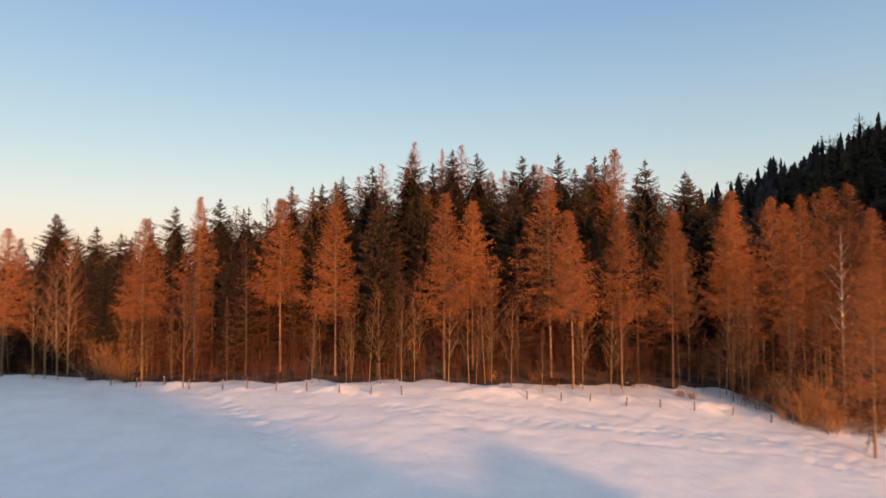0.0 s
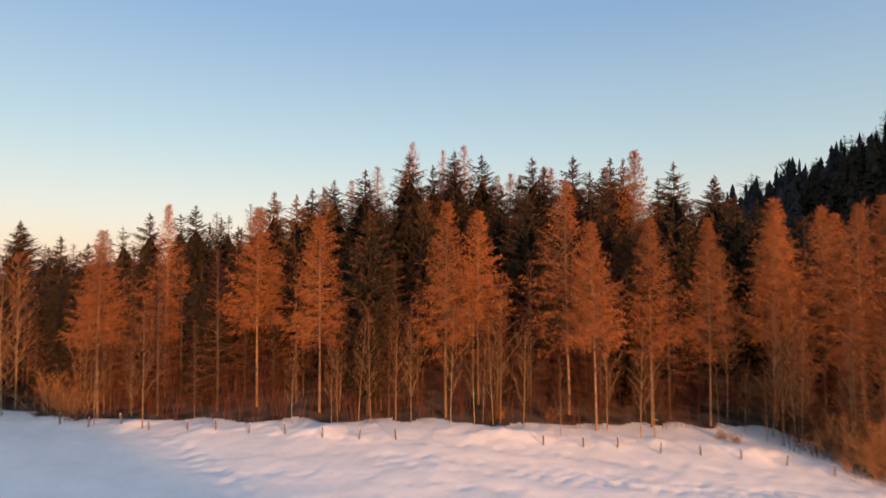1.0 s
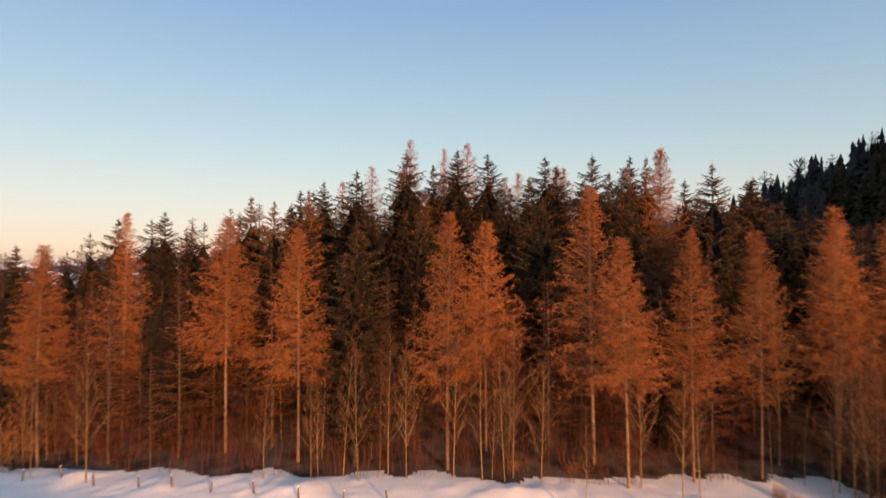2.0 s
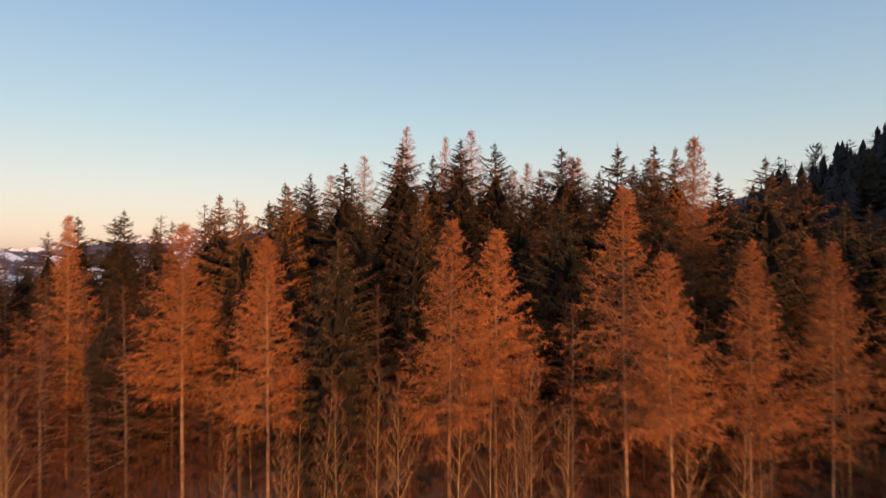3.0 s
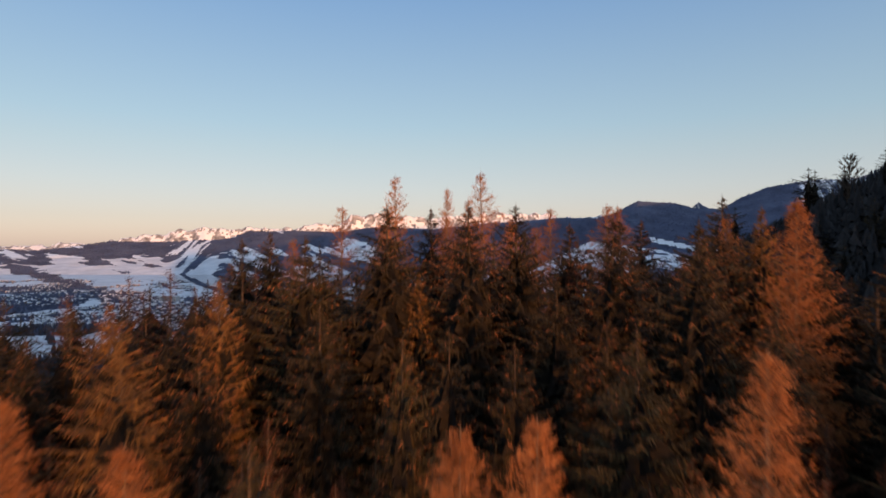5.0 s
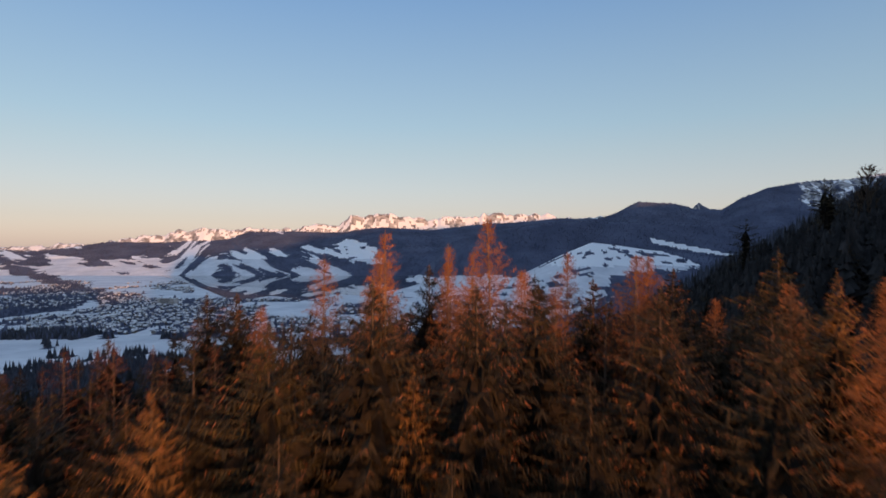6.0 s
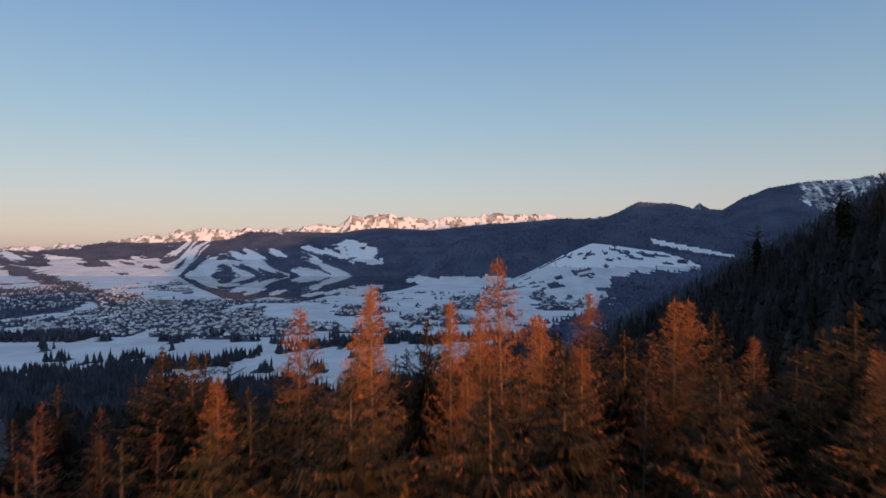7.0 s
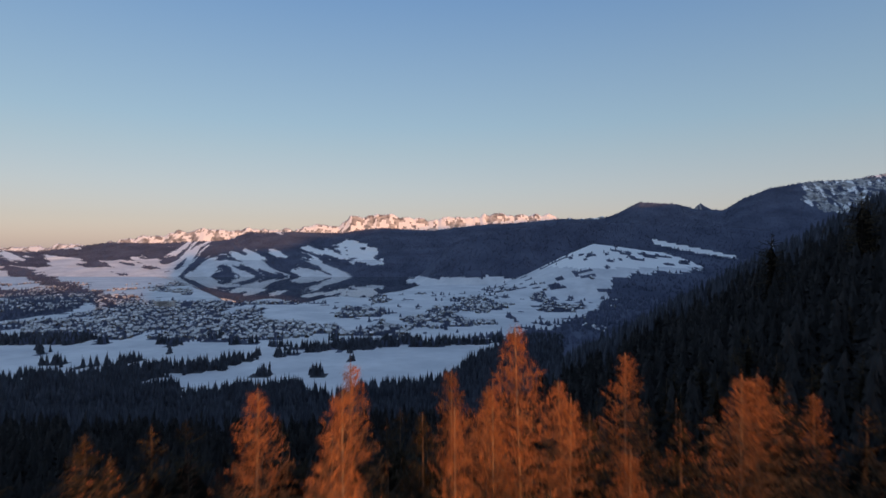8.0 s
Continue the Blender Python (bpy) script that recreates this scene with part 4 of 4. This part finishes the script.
ROOF_SNOW = material("snowy_roof", (0.46, 0.47, 0.49), (0.80, 0.81, 0.83), 0.05, 0.7, vary=0.1, island=0.15)
PANE = material("dark_window", (0.03, 0.03, 0.035), (0.05, 0.05, 0.055), 0.5, 0.15)


def house_meshes(w, l, h, roof):
    """Walls with windows, an overhanging snowy gable roof and a chimney."""
    wall, top, pipe = Shell(), Shell(), Shell()
    p = [(-w, -l, -2), (w, -l, -2), (w, l, -2), (-w, l, -2), (-w, -l, h), (w, -l, h), (w, l, h), (-w, l, h), (0, -l, h + roof), (0, l, h + roof)]
    wall.v = [Vector(q) for q in p]
    wall.f = [(0, 1, 5, 8, 4), (2, 3, 7, 9, 6), (1, 2, 6, 5), (3, 0, 4, 7)]
    wall.s = [0, 0, 0, 0]
    for side in (-1, 1):
        for k in (-0.5, 0.5):
            for z in (0.25, 0.62):
                i = len(wall.v)
                x0, z0, y0 = k * w, z * h, side * (l + 0.04)
                wall.v += [Vector(q) for q in ((x0 - 0.5, y0, z0), (x0 + 0.5, y0, z0), (x0 + 0.5, y0, z0 + 1.1), (x0 - 0.5, y0, z0 + 1.1))]
                wall.f.append((i, i + 1, i + 2, i + 3))
                wall.s.append(1)
    o, t = 0.7, 0.35
    for s in (-1, 1):
        i = len(top.v)
        e = h - roof * o / w
        a = [(s * (w + o), -l - o, e), (0, -l - o, h + roof), (0, l + o, h + roof), (s * (w + o), l + o, e)]
        top.v += [Vector(q) for q in a] + [Vector(q) + Vector((0, 0, t)) for q in a]
        top.f += [(i, i + 1, i + 2, i + 3), (i + 4, i + 7, i + 6, i + 5), (i, i + 4, i + 5, i + 1), (i + 2, i + 6, i + 7, i + 3), (i + 3, i + 7, i + 4, i)]
        top.s += [0] * 5
    pipe.tube([Vector((w * 0.4, l * 0.3, h)), Vector((w * 0.4, l * 0.3, h + roof + 0.7))], [0.4, 0.4], 4)
    return wall, top, pipe


HOUSES = []
for k, (w, l, h, roof, mat) in enumerate(((2.9, 3.7, 4.2, 1.8, PLASTER), (2.6, 4.3, 3.6, 2.1, TIMBER), (3.6, 4.8, 5.4, 2.0, PLASTER), (3.2, 6.0, 3.4, 2.4, TIMBER))):
    wall, top, pipe = house_meshes(w, l, h, roof)
    HOUSES.append((wall.mesh("house_wall", mat, PANE), top.mesh("house_roof", ROOF_SNOW), pipe.mesh("house_chimney", PLASTER)))
HOUSE_LABELS = ("pale plastered house with a snow-covered roof", "dark timber house with a snowy gable roof", "large plastered house with a snowy roof", "long dark barn with a snow-covered roof")
hr = random.Random(5)
first_house = {}
built = 0
spots = []
while built < 150:
    b, d = hr.uniform(-0.58, 0.28), 985 + 360 * hr.random() ** 1.3
    x, y = b * d, d + 67
    if not bool(settled(np.array([x]), np.array([y]))[0]) or any((x - i) ** 2 + (y - j) ** 2 < 190 for i, j in spots):
        continue
    spots.append((x, y))
    k = hr.choice((0, 0, 1, 1, 2, 3))
    m = pose(x, y, float(land(np.array([x]), np.array([y]))[0]), 0, 0, hr.choice((0, 20, 70, 90, 110)) + hr.uniform(-12, 12))
    if k not in first_house:
        house = tagged(new("house"), HOUSE_LABELS[k], "house", "houses of the town")
        part("wall", HOUSES[k][0], house)
        cover = part("roof", HOUSES[k][1], house)
        part("chimney", HOUSES[k][2], cover)
        house.matrix_basis = m
        first_house[k] = house
    else:
        copy_thing(first_house[k], m)
    built += 1
hotel = tagged(new("hotel"), "big pale lakeside building with many windows and a flat roof", "building")
block = Shell()
block.v = [Vector((x, y, z)) for z in (-2, 17) for x, y in ((-24, -8), (24, -8), (24, 8), (-24, 8))]
block.f, block.s = [(0, 1, 5, 4), (1, 2, 6, 5), (2, 3, 7, 6), (3, 0, 4, 7), (4, 5, 6, 7)], [0, 0, 0, 0, 1]
part("wall", block.mesh("hotel_wall", PLASTER, ROOF_SNOW), hotel)
pane = Shell()
pane.v = [Vector(q) for q in ((-0.9, -0.05, 0), (0.9, -0.05, 0), (0.9, -0.05, 1.7), (-0.9, -0.05, 1.7), (-0.9, 0.05, 0), (0.9, 0.05, 0), (0.9, 0.05, 1.7), (-0.9, 0.05, 1.7))]
pane.f, pane.s = [(0, 1, 2, 3), (0, 4, 5, 1), (3, 2, 6, 7), (0, 3, 7, 4), (1, 5, 6, 2)], [0] * 5
pane_mesh = pane.mesh("hotel_window", PANE)
for i in range(9):
    for j in range(4):
        part("window", pane_mesh, hotel).location = (-20 + 5 * i, -8.02, 1.6 + 4 * j)
hotel.matrix_basis = pose(-0.465 * 1530, 1597, VALLEY, 0, 0, -8)


def house_crowd(name, count, seed, label):
    """The rest of the houses, too many to count, in one mesh."""
    rng = np.random.RandomState(seed)
    d = 990 + 1650 * rng.rand(count * 6) ** 1.25
    b = -0.76 + 1.05 * rng.rand(count * 6)
    x, y = b * d, d + 67
    ok = settled(x, y)
    x, y = x[ok][:count], y[ok][:count]
    near = np.array([min((i - u) ** 2 + (j - v) ** 2 for u, v in spots) < 190 for i, j in zip(x, y)])
    x, y = x[~near], y[~near]
    n = len(x)
    z = land(x, y)
    w, l, h = 1.7 + 1.2 * rng.rand(n), 2.4 + 2.2 * rng.rand(n), 2.4 + 2.2 * rng.rand(n)
    roof, turn = 1.8 + 1.2 * rng.rand(n), rng.choice([0.0, 0.35, 1.2, 1.57], n) + 0.2 * rng.randn(n)
    c, s = np.cos(turn), np.sin(turn)
    rows = []
    for px, py, pz in ((-1, -1, -0.3), (1, -1, -0.3), (1, 1, -0.3), (-1, 1, -0.3), (-1, -1, 1), (1, -1, 1), (1, 1, 1), (-1, 1, 1), (0, -1, 2), (0, 1, 2),
                       (-1.2, -1.15, 0.92), (1.2, -1.15, 0.92), (1.2, 1.15, 0.92), (-1.2, 1.15, 0.92), (0, -1.15, 2.12), (0, 1.15, 2.12)):
        lx, ly = px * w, py * l
        lz = h * min(pz, 1) + roof * max(pz - 1, 0)
        rows.append(np.stack([x + c * lx - s * ly, y + s * lx + c * ly, z + lz], -1))
    v = np.stack(rows, 1).reshape(-1, 3)
    base = np.arange(n)[:, None] * 16
    tri = np.array([(0, 1, 5), (0, 5, 4), (1, 2, 6), (1, 6, 5), (2, 3, 7), (2, 7, 6), (3, 0, 4), (3, 4, 7), (4, 5, 8), (6, 7, 9), (10, 14, 15), (10, 15, 13), (11, 12, 15), (11, 15, 14)])
    f = (base[:, :, None] + tri[None]).reshape(-1, 3)
    me = bpy.data.meshes.new(name)
    me.vertices.add(len(v))
    me.vertices.foreach_set("co", v.astype(np.float32).ravel())
    me.loops.add(3 * len(f))
    me.loops.foreach_set("vertex_index", f.astype(np.int32).ravel())
    me.polygons.add(len(f))
    me.polygons.foreach_set("loop_start", np.arange(0, 3 * len(f), 3, dtype=np.int32))
    for m in (PLASTER, TIMBER, ROOF_SNOW):
        me.materials.append(m)
    kind = rng.choice([0, 1], n, p=[0.55, 0.45])
    slots = np.concatenate([np.repeat(kind[:, None], 10, 1), np.full((n, 4), 2)], 1)
    me.polygons.foreach_set("material_index", slots.astype(np.int32).ravel())
    me.update(calc_edges=True)
    return tagged(new(name, me), label, "town", kind="stuff")


house_crowd("town", 2300, 9, "many small houses with snowy roofs spread over the valley")
far_woods("town_trees", 24000, 1030, 2100, -0.7, 0.3, 6.0, 2.2, "dark bare trees and hedges between the houses", 12, 2, 5, settled)


# ------------------------------------------------------------------ fence posts before the wood
def post_mesh(seed):
    rng = random.Random(seed)
    sh = Shell()
    sh.tube([Vector((0, 0, -0.4)), Vector((0.01, 0, 0.3)), Vector((0.0, 0.01, 0.78)), Vector((0, 0.01, 0.84))], [0.065, 0.062, 0.055, 0.035], 8)
    sh.tube([Vector((0, 0.01, 0.835)), Vector((0.005, 0.01, 0.86)), Vector((0.005, 0.01, 0.885))], [0.060, 0.062, 0.025], 8, 1)
    return sh.mesh("post", POST_WOOD, SNOW)


POST = post_mesh(3)
for k in range(27):
    x = -33 + 2.95 * k + GROW.uniform(-0.35, 0.35)
    if -1.5 < x < 6:
        continue
    y = float(edge(np.array([x]))[0]) - 2.0 + GROW.uniform(-0.3, 0.3) + (0.9 if x < -10 else 0)
    post = tagged(new("fence_post", POST), "weathered wooden fence post standing in the snow", "fence post", "fence along the wood")
    post.matrix_basis = pose(x, y, on_ground(x, y) - 0.02, GROW.uniform(-7, 7), GROW.uniform(-8, 8) if x < 18 else GROW.uniform(-22, 4), GROW.uniform(0, 360))
